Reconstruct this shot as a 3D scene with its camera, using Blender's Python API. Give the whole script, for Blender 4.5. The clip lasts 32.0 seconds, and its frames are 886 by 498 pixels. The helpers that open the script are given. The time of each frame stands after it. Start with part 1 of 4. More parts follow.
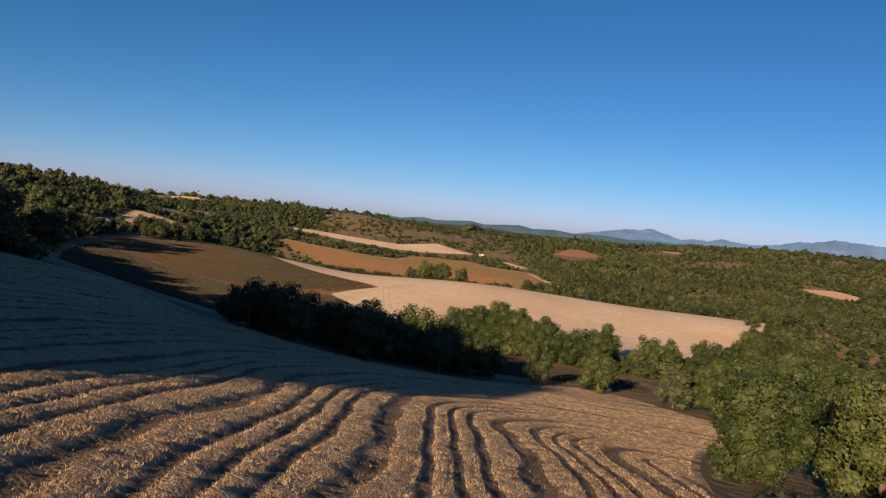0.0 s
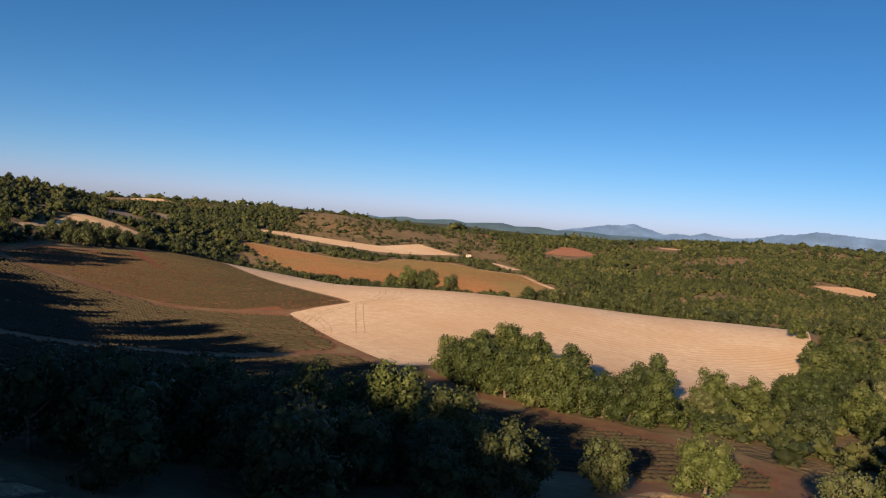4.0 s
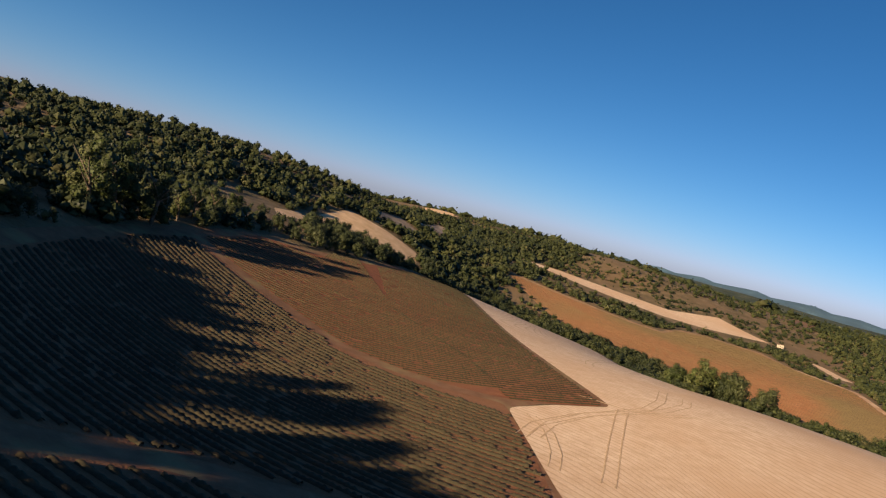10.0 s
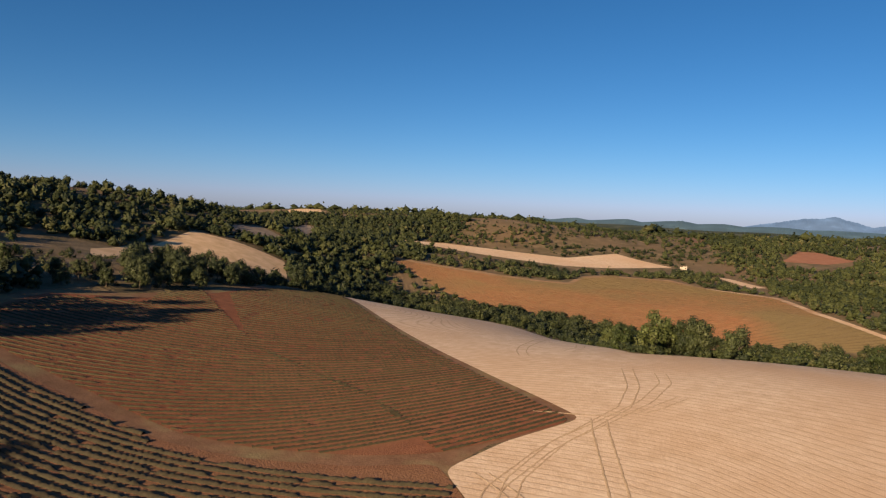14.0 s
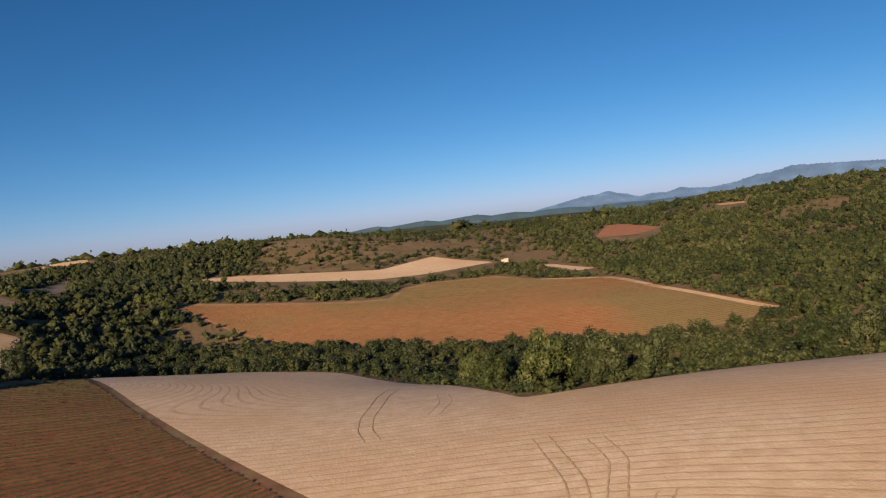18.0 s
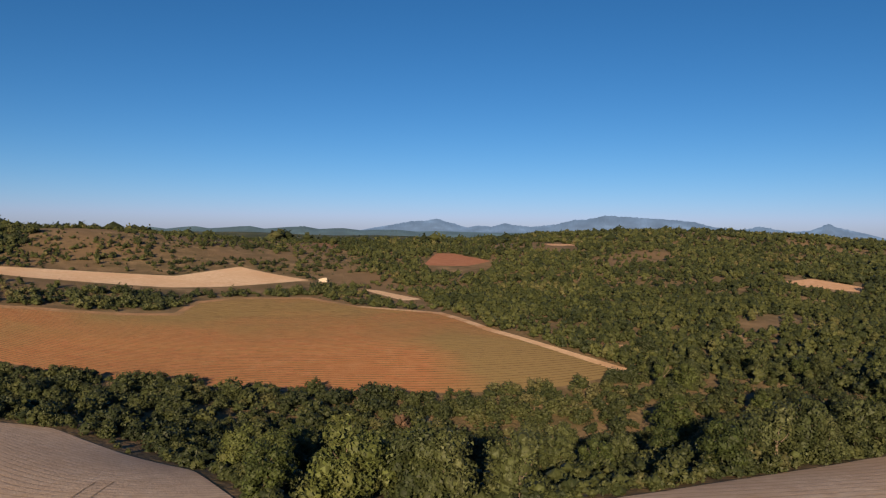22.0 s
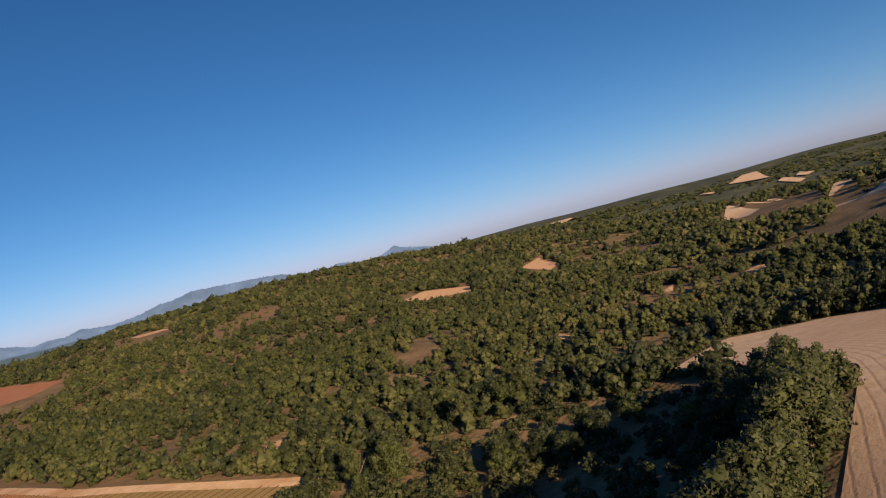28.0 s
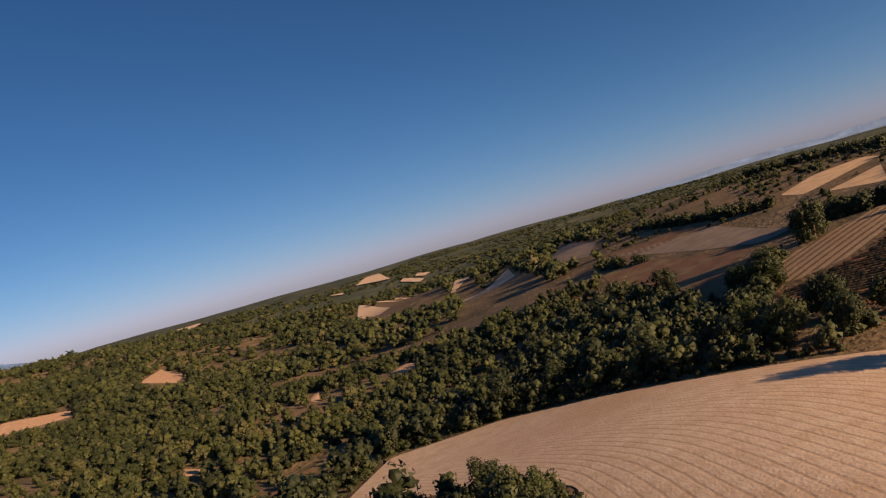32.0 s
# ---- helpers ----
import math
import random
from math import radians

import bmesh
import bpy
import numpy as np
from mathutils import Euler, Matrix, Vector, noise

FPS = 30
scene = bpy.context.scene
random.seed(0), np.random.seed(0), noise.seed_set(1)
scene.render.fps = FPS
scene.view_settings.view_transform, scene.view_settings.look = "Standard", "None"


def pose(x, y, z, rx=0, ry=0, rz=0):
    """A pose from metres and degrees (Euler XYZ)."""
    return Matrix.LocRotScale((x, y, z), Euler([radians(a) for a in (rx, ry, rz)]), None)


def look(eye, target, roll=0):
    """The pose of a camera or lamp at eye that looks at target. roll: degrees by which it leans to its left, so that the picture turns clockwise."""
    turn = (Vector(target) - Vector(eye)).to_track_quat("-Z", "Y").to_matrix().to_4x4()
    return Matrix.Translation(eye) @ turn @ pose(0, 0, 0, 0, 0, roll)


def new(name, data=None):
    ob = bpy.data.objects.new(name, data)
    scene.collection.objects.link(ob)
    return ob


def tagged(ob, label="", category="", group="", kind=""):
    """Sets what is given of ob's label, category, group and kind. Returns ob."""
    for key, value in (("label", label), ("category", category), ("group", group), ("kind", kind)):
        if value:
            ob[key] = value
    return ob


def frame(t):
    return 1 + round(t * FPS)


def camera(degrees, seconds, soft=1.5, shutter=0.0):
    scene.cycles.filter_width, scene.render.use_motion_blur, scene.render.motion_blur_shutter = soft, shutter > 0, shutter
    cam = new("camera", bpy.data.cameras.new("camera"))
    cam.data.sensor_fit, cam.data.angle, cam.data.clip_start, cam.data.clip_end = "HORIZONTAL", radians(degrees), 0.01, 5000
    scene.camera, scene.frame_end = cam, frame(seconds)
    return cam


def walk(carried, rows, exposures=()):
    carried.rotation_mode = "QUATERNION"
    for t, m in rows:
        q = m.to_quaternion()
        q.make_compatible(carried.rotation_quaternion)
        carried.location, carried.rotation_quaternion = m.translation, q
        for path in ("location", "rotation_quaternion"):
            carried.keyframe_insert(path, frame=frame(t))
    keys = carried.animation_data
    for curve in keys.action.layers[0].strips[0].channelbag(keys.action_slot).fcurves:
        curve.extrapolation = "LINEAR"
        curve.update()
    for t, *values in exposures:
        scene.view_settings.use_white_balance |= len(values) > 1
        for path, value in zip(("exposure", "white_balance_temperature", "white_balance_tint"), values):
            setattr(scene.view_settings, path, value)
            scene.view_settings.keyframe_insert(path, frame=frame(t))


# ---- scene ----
cam = camera(62.00, 32.0, soft=1.2)
PATH = [
    (0, (0.00, 0.00, 8.00), (0.11, 49.96, 5.98), 5.55),
    (0.5, (0.14, 5.51, 7.98), (1.01, 55.46, 5.91), 2.40),
    (1, (0.18, 11.35, 8.08), (1.14, 61.30, 6.04), 2.56),
    (1.5, (0.09, 17.18, 8.29), (1.01, 67.13, 6.23), 3.12),
    (2, (0.14, 22.74, 8.59), (0.96, 72.69, 6.50), 4.01),
    (2.5, (0.19, 27.84, 8.74), (1.38, 77.79, 6.69), 3.20),
    (4.5, (-1.32, 49.85, 7.23), (-0.57, 99.80, 5.23), 5.42),
    (5, (-1.32, 55.17, 7.57), (-1.80, 105.13, 5.44), 6.34),
    (5.5, (-1.39, 60.59, 7.78), (-3.07, 110.51, 5.63), 7.28),
    (6, (-1.69, 66.08, 8.02), (-4.76, 115.94, 5.84), 8.65),
    (6.5, (-1.98, 71.33, 8.43), (-6.52, 121.07, 6.18), 9.37),
    (7, (-2.38, 76.50, 8.88), (-7.78, 126.16, 6.56), 7.44),
    (7.5, (-2.85, 81.38, 9.25), (-9.04, 130.94, 6.88), 6.39),
    (8, (-3.30, 86.32, 9.68), (-10.88, 135.68, 7.27), 7.83),
    (8.5, (-3.86, 91.09, 10.00), (-12.46, 140.28, 7.53), 8.19),
    (9, (-4.68, 96.70, 9.95), (-16.71, 145.16, 7.34), 15.40),
    (9.5, (-5.59, 101.66, 9.73), (-22.89, 148.49, 6.98), 22.61),
    (10, (-6.77, 106.32, 9.61), (-24.47, 153.01, 6.85), 15.14),
    (10.5, (-8.14, 110.91, 9.47), (-25.63, 157.67, 6.68), 8.60),
    (11, (-9.88, 115.42, 9.42), (-26.56, 162.47, 6.62), 2.24),
    (11.5, (-11.41, 119.40, 9.28), (-26.59, 166.96, 6.54), -1.09),
    (12, (-12.98, 123.79, 9.18), (-26.92, 171.74, 6.49), -1.45),
    (12.5, (-14.43, 128.87, 8.76), (-26.92, 177.21, 6.14), -1.89),
    (13, (-15.57, 133.81, 8.61), (-27.00, 182.42, 6.06), 0.26),
    (13.5, (-16.53, 138.63, 8.41), (-27.38, 187.37, 5.89), 1.94),
    (15.5, (-21.98, 164.02, 8.19), (-28.58, 213.52, 5.75), 1.01),
    (16, (-22.49, 169.52, 8.02), (-27.89, 219.17, 5.65), -0.28),
    (16.5, (-23.10, 174.51, 7.86), (-26.02, 224.38, 5.59), -3.07),
    (17, (-23.56, 179.62, 7.78), (-24.58, 229.56, 5.61), -3.92),
    (17.5, (-23.77, 184.61, 7.64), (-22.82, 234.55, 5.56), -4.97),
    (18, (-23.57, 190.10, 7.38), (-20.36, 239.96, 5.40), -6.12),
    (18.5, (-23.51, 195.73, 7.09), (-17.31, 245.31, 5.27), -8.80),
    (19, (-22.89, 200.87, 7.09), (-13.95, 250.04, 5.38), -9.98),
    (19.5, (-22.19, 205.53, 7.15), (-11.25, 254.29, 5.52), -8.97),
    (20, (-21.00, 210.01, 7.17), (-9.24, 258.59, 5.64), -5.72),
    (20.5, (-19.87, 214.44, 7.05), (-6.89, 262.71, 5.58), -5.40),
    (21, (-18.71, 219.04, 7.04), (-4.17, 266.86, 5.65), -5.04),
    (21.5, (-17.43, 223.28, 7.00), (-2.46, 270.97, 5.65), -2.68),
    (22, (-15.69, 227.98, 6.90), (-0.90, 275.72, 5.58), 0.72),
    (22.5, (-14.11, 232.63, 6.89), (1.07, 280.25, 5.55), 0.95),
    (23, (-12.72, 237.45, 6.81), (3.06, 284.88, 5.50), 0.13),
    (23.5, (-10.74, 242.40, 6.60), (5.78, 289.58, 5.33), -1.52),
    (24, (-9.02, 247.92, 6.29), (9.93, 294.18, 5.16), -7.28),
    (24.5, (-7.24, 253.25, 5.95), (14.35, 298.34, 4.94), -11.54),
    (25, (-4.72, 258.30, 5.73), (19.48, 302.05, 4.82), -13.92),
    (25.5, (-2.44, 262.42, 5.76), (23.87, 304.93, 4.86), -14.01),
    (27.5, (7.24, 277.12, 4.91), (42.99, 312.08, 4.46), -15.61),
    (28, (10.00, 279.74, 5.05), (47.53, 312.77, 4.64), -14.71),
    (28.5, (13.11, 282.50, 4.82), (52.26, 313.61, 4.47), -14.40),
    (29, (16.67, 285.36, 4.28), (57.84, 313.73, 4.00), -15.31),
    (29.5, (20.16, 287.78, 4.16), (63.55, 312.62, 3.94), -18.21),
    (30, (23.41, 289.86, 4.11), (68.68, 311.09, 3.92), -19.28),
    (30.5, (26.43, 291.56, 4.07), (72.97, 309.84, 3.89), -18.55),
    (31, (29.55, 293.04, 4.05), (77.14, 308.38, 3.87), -17.66),
    (31.5, (32.28, 294.10, 4.09), (80.56, 307.10, 3.86), -17.02),
    (32, (35.14, 295.20, 4.00), (84.02, 305.72, 3.78), -15.81),
]
walk(cam, [(t, look(eye, target, roll)) for t, eye, target, roll in PATH], exposures=((0, 0.74, 6650, 11), (2, 0.76, 6700, 11), (5, 0.98, 6850, 12), (11, 0.84, 6700, 10), (13, 0.82, 6700, 10), (20, 0.64, 6550, 10), (25, 0.66, 6700, 11), (28, 0.72, 6950, 16), (32, 0.58, 7600, 23)))

import itertools

# ---- world, sun, exposure ----
SUN_AZ, SUN_EL = 205.0, 16.5
world = bpy.data.worlds.new("sky")
scene.world = world
world.use_nodes = True
wn = world.node_tree.nodes
wn.clear()
sky = wn.new("ShaderNodeTexSky")
sky.sky_type = "NISHITA"
sky.sun_disc = False
sky.sun_elevation, sky.sun_rotation = radians(SUN_EL), radians(SUN_AZ)
sky.altitude, sky.air_density, sky.dust_density, sky.ozone_density = 1500, 0.8, 1.3, 3.0
wbg = wn.new("ShaderNodeBackground")
wbg.inputs["Strength"].default_value = 0.05
wout = wn.new("ShaderNodeOutputWorld")
deep = wn.new("ShaderNodeHueSaturation")
deep.inputs["Saturation"].default_value = 1.2
# The clear upper sky is deep cyan blue, the whitish sky near the horizon a pale lavender haze.
split = wn.new("ShaderNodeSeparateColor")
ratio = wn.new("ShaderNodeMath")
ratio.operation = "DIVIDE"
haze = wn.new("ShaderNodeMapRange")
haze.inputs["From Min"].default_value, haze.inputs["From Max"].default_value = 0.11, 0.75
grade = wn.new("ShaderNodeMix")
grade.data_type = "RGBA"
grade.inputs[6].default_value, grade.inputs[7].default_value = (0.76, 1.02, 1.10, 1), (1.06, 0.98, 1.36, 1)
tint = wn.new("ShaderNodeMix")
tint.data_type, tint.blend_type = "RGBA", "MULTIPLY"
tint.inputs[0].default_value = 1.0
wl = world.node_tree.links
wl.new(sky.outputs["Color"], deep.inputs["Color"])
wl.new(deep.outputs["Color"], split.inputs["Color"])
wl.new(split.outputs["Red"], ratio.inputs[0])
wl.new(split.outputs["Blue"], ratio.inputs[1])
wl.new(ratio.outputs[0], haze.inputs["Value"])
wl.new(haze.outputs["Result"], grade.inputs[0])
wl.new(deep.outputs["Color"], tint.inputs[6])
wl.new(grade.outputs[2], tint.inputs[7])
wl.new(tint.outputs[2], wbg.inputs["Color"])
wl.new(wbg.outputs["Background"], wout.inputs["Surface"])
sun_data = bpy.data.lights.new("sun", "SUN")
sun_data.energy, sun_data.angle, sun_data.color = 5.0, radians(0.55), (1.0, 0.76, 0.49)
sun = new("sun", sun_data)
az, el = radians(SUN_AZ), radians(SUN_EL)
sun.matrix_world = look((0, 0, 300), (-math.sin(az) * math.cos(el) * 100, -math.cos(az) * math.cos(el) * 100, 300 - math.sin(el) * 100))


# ---- materials ----
def mat(name, ramp, scale, rough=0.9, detail=6.0, bump=0.3, bump_scale=None, second=None, island=0.0, obj=0.0, stretch=None, bump_dist=0.1, row=None):
    """A surface of colours mixed by noise at one size, a second noise at another, random shifts and a fine relief."""
    m = bpy.data.materials.new(name)
    m.use_nodes = True
    nt = m.node_tree
    n, L = nt.nodes, nt.links
    b = n["Principled BSDF"]
    b.inputs["Roughness"].default_value = rough
    b.inputs["Specular IOR Level"].default_value = 0.25
    co = n.new("ShaderNodeTexCoord")
    src = co.outputs["Object"]
    if stretch:
        mp = n.new("ShaderNodeMapping")
        mp.inputs["Scale"].default_value = stretch
        L.new(src, mp.inputs["Vector"])
        src = mp.outputs["Vector"]
    no = n.new("ShaderNodeTexNoise")
    no.inputs["Scale"].default_value, no.inputs["Detail"].default_value, no.inputs["Roughness"].default_value = scale, detail, 0.62
    L.new(src, no.inputs["Vector"])
    cr = n.new("ShaderNodeValToRGB")
    els = cr.color_ramp.elements
    while len(els) < len(ramp):
        els.new(0.5)
    for e, (p, c) in zip(els, ramp):
        e.position, e.color = p, (*c, 1)
    L.new(no.outputs["Fac"], cr.inputs["Fac"])
    col = cr.outputs["Color"]
    if second:
        s2, c2, lo, hi = second
        n2 = n.new("ShaderNodeTexNoise")
        n2.inputs["Scale"].default_value, n2.inputs["Detail"].default_value = s2, 4
        L.new(co.outputs["Object"], n2.inputs["Vector"])
        mr = n.new("ShaderNodeMapRange")
        mr.inputs["From Min"].default_value, mr.inputs["From Max"].default_value = lo, hi
        L.new(n2.outputs["Fac"], mr.inputs["Value"])
        mx = n.new("ShaderNodeMix")
        mx.data_type = "RGBA"
        L.new(mr.outputs["Result"], mx.inputs[0])
        L.new(col, mx.inputs[6])
        mx.inputs[7].default_value = (*c2, 1)
        col = mx.outputs[2]
    for amount, node, out in ((island, "ShaderNodeNewGeometry", "Random Per Island"), (obj, "ShaderNodeObjectInfo", "Random")):
        if amount:
            g = n.new(node)
            hs = n.new("ShaderNodeHueSaturation")
            r1 = n.new("ShaderNodeMapRange")
            r1.inputs["To Min"].default_value, r1.inputs["To Max"].default_value = 1 - amount, 1 + amount
            L.new(g.outputs[out], r1.inputs["Value"])
            L.new(r1.outputs["Result"], hs.inputs["Value"])
            r2 = n.new("ShaderNodeMapRange")
            r2.inputs["To Min"].default_value, r2.inputs["To Max"].default_value = 0.5 - 0.06 * amount, 0.5 + 0.05 * amount
            L.new(g.outputs[out], r2.inputs["Value"])
            L.new(r2.outputs["Result"], hs.inputs["Hue"])
            L.new(col, hs.inputs["Color"])
            col = hs.outputs["Color"]
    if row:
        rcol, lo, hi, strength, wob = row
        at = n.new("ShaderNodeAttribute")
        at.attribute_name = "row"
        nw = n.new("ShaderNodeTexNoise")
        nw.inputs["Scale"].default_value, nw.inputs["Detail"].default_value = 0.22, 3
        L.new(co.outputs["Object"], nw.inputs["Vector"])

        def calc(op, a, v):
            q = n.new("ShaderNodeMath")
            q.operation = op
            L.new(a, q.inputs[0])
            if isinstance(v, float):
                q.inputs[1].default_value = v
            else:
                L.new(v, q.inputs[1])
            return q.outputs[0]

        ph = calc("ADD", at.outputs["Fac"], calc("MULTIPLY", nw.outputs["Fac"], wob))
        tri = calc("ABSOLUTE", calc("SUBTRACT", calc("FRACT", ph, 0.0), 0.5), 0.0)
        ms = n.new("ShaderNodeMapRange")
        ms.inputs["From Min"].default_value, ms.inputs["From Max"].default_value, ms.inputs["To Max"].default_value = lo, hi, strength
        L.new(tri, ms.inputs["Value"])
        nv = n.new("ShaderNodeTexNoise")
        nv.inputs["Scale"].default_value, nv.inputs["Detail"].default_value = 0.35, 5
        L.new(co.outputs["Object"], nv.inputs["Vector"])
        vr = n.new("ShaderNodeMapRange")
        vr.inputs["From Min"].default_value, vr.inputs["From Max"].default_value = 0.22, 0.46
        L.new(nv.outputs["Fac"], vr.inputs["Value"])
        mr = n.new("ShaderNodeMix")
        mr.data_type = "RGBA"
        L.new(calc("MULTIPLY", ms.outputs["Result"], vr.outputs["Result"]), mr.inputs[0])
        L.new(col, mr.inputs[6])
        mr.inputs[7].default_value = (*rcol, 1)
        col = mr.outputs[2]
        furrow = ms.outputs["Result"]
    L.new(col, b.inputs["Base Color"])
    if bump:
        nb = n.new("ShaderNodeTexNoise")
        nb.inputs["Scale"].default_value, nb.inputs["Detail"].default_value = bump_scale or scale * 3, 5
        L.new(src, nb.inputs["Vector"])
        bu = n.new("ShaderNodeBump")
        bu.inputs["Strength"].default_value, bu.inputs["Distance"].default_value = bump, bump_dist
        L.new(nb.outputs["Fac"], bu.inputs["Height"])
        top = bu
        if row:
            top = n.new("ShaderNodeBump")
            top.invert = True
            top.inputs["Strength"].default_value, top.inputs["Distance"].default_value = 0.5, 0.05
            L.new(furrow, top.inputs["Height"])
            L.new(bu.outputs["Normal"], top.inputs["Normal"])
        L.new(top.outputs["Normal"], b.inputs["Normal"])
    return m


def leaf_mat(name, dark, mid, light, spare, patch=0.05, rough=0.6, spread=0.8, fine=0.24):
    """Foliage: each tree has its own tone, patches of the wood differ, and the leaves take the light as one rounded crown."""
    m = bpy.data.materials.new(name)
    m.use_nodes = True
    n, L = m.node_tree.nodes, m.node_tree.links
    b = n["Principled BSDF"]
    b.inputs["Roughness"].default_value = rough
    b.inputs["Specular IOR Level"].default_value = 0.22

    def attribute(key, kind="GEOMETRY"):
        a = n.new("ShaderNodeAttribute")
        a.attribute_name, a.attribute_type = key, kind
        return a

    def calc(op, a, v):
        q = n.new("ShaderNodeMath")
        q.operation = op
        for k, w in enumerate((a, v)):
            if isinstance(w, float):
                q.inputs[k].default_value = w
            else:
                L.new(w, q.inputs[k])
        return q.outputs[0]

    info = n.new("ShaderNodeObjectInfo")
    co = n.new("ShaderNodeTexCoord")
    no = n.new("ShaderNodeTexNoise")
    no.inputs["Scale"].default_value, no.inputs["Detail"].default_value = patch, 3
    L.new(co.outputs["Object"], no.inputs["Vector"])
    own = calc("FRACT", calc("ADD", attribute("tone").outputs["Fac"], info.outputs["Random"]), 0.0)
    fac = calc("ADD", calc("MULTIPLY", own, spread), calc("MULTIPLY", calc("SUBTRACT", no.outputs["Fac"], 0.5), 1.1))
    cr = n.new("ShaderNodeValToRGB")
    els = cr.color_ramp.elements
    while len(els) < 4:
        els.new(0.5)
    for e, (q, c) in zip(els, ((0.05, dark), (0.4, mid), (0.74, light), (0.97, spare))):
        e.position, e.color = q, (*c, 1)
    L.new(fac, cr.inputs["Fac"])
    geo = n.new("ShaderNodeNewGeometry")
    hs = n.new("ShaderNodeHueSaturation")
    r1 = n.new("ShaderNodeMapRange")
    r1.inputs["To Min"].default_value, r1.inputs["To Max"].default_value = 1 - fine, 1 + fine
    L.new(geo.outputs["Random Per Island"], r1.inputs["Value"])
    L.new(r1.outputs["Result"], hs.inputs["Value"])
    L.new(cr.outputs["Color"], hs.inputs["Color"])
    L.new(hs.outputs["Color"], b.inputs["Base Color"])
    vt = n.new("ShaderNodeVectorTransform")
    vt.vector_type, vt.convert_from, vt.convert_to = "NORMAL", "OBJECT", "WORLD"
    L.new(attribute("soft").outputs["Vector"], vt.inputs["Vector"])
    mx = n.new("ShaderNodeMix")
    mx.data_type = "VECTOR"
    mx.inputs[0].default_value = 0.40
    L.new(geo.outputs["Normal"], mx.inputs[4])
    L.new(vt.outputs["Vector"], mx.inputs[5])
    nm = n.new("ShaderNodeVectorMath")
    nm.operation = "NORMALIZE"
    L.new(mx.outputs[1], nm.inputs[0])
    L.new(nm.outputs["Vector"], b.inputs["Normal"])
    return m


SCRUB = mat("scrub_ground", [(0.3, (0.075, 0.062, 0.028)), (0.5, (0.15, 0.108, 0.056)), (0.7, (0.27, 0.19, 0.108))], 0.11, bump=0.8, bump_scale=0.8, second=(0.02, (0.19, 0.125, 0.066), 0.45, 0.65), bump_dist=0.6)
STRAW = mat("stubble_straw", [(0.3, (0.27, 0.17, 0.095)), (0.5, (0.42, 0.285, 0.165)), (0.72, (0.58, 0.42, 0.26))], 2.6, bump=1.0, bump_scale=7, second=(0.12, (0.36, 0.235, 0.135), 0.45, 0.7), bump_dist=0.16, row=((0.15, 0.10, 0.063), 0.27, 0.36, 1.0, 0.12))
# Row colour draws the machine lines and carries the thin shadow in their furrows.
CHAFF = mat("harvested_stubble", [(0.3, (0.60, 0.42, 0.27)), (0.55, (0.72, 0.535, 0.37)), (0.75, (0.80, 0.63, 0.455))], 0.5, bump=0.5, bump_scale=3, second=(0.035, (0.62, 0.41, 0.25), 0.42, 0.7), bump_dist=0.1, row=((0.40, 0.24, 0.14), 0.33, 0.48, 0.5, 0.3))
SOIL = mat("red_brown_soil", [(0.3, (0.165, 0.056, 0.026)), (0.55, (0.235, 0.086, 0.039)), (0.75, (0.31, 0.132, 0.064))], 0.5, bump=0.7, bump_scale=4, second=(0.035, (0.24, 0.105, 0.050), 0.45, 0.7), bump_dist=0.15)
ORANGE_SOIL = mat("orange_soil", [(0.3, (0.36, 0.142, 0.058)), (0.55, (0.425, 0.188, 0.083)), (0.75, (0.47, 0.24, 0.118))], 0.3, bump=0.6, bump_scale=3, second=(0.014, (0.27, 0.19, 0.08), 0.44, 0.58), bump_dist=0.15)
RED_SOIL = mat("red_earth", [(0.3, (0.28, 0.115, 0.062)), (0.7, (0.38, 0.18, 0.105))], 0.2, bump=0.6, bump_scale=2)
DARK_SOIL = mat("dry_lavender_soil", [(0.3, (0.16, 0.066, 0.031)), (0.55, (0.225, 0.098, 0.047)), (0.75, (0.30, 0.145, 0.075))], 0.5, bump=0.7, bump_scale=4, second=(0.03, (0.23, 0.118, 0.058), 0.4, 0.7), bump_dist=0.15)
TRACK = mat("pale_dirt_track", [(0.3, (0.52, 0.34, 0.20)), (0.7, (0.70, 0.50, 0.33))], 0.6, bump=0.6, bump_scale=3, second=(0.1, (0.44, 0.25, 0.13), 0.5, 0.7))
MARGIN = mat("bare_field_margin", [(0.3, (0.15, 0.076, 0.039)), (0.7, (0.25, 0.135, 0.074))], 0.4, bump=0.6, bump_scale=3, second=(0.12, (0.24, 0.19, 0.09), 0.5, 0.7))
VERGE = mat("ochre_verge", [(0.3, (0.30, 0.165, 0.085)), (0.7, (0.47, 0.29, 0.16))], 0.5, bump=0.6, bump_scale=3, second=(0.08, (0.24, 0.17, 0.08), 0.5, 0.7))
RUT = mat("flattened_straw", [(0.3, (0.44, 0.29, 0.17)), (0.7, (0.60, 0.43, 0.27))], 1.2, bump=0.5, bump_scale=5)
BARE = mat("bare_clay", [(0.3, (0.48, 0.27, 0.14)), (0.7, (0.66, 0.43, 0.27))], 0.4, bump=0.7, bump_scale=2)
DRY_GRASS = mat("dry_grass", [(0.3, (0.56, 0.36, 0.19)), (0.7, (0.76, 0.53, 0.32))], 0.25, bump=0.7, bump_scale=3)
GREY_FIELD = mat("grey_fallow", [(0.3, (0.20, 0.15, 0.11)), (0.7, (0.34, 0.26, 0.19))], 0.2, bump=0.7, bump_scale=2)
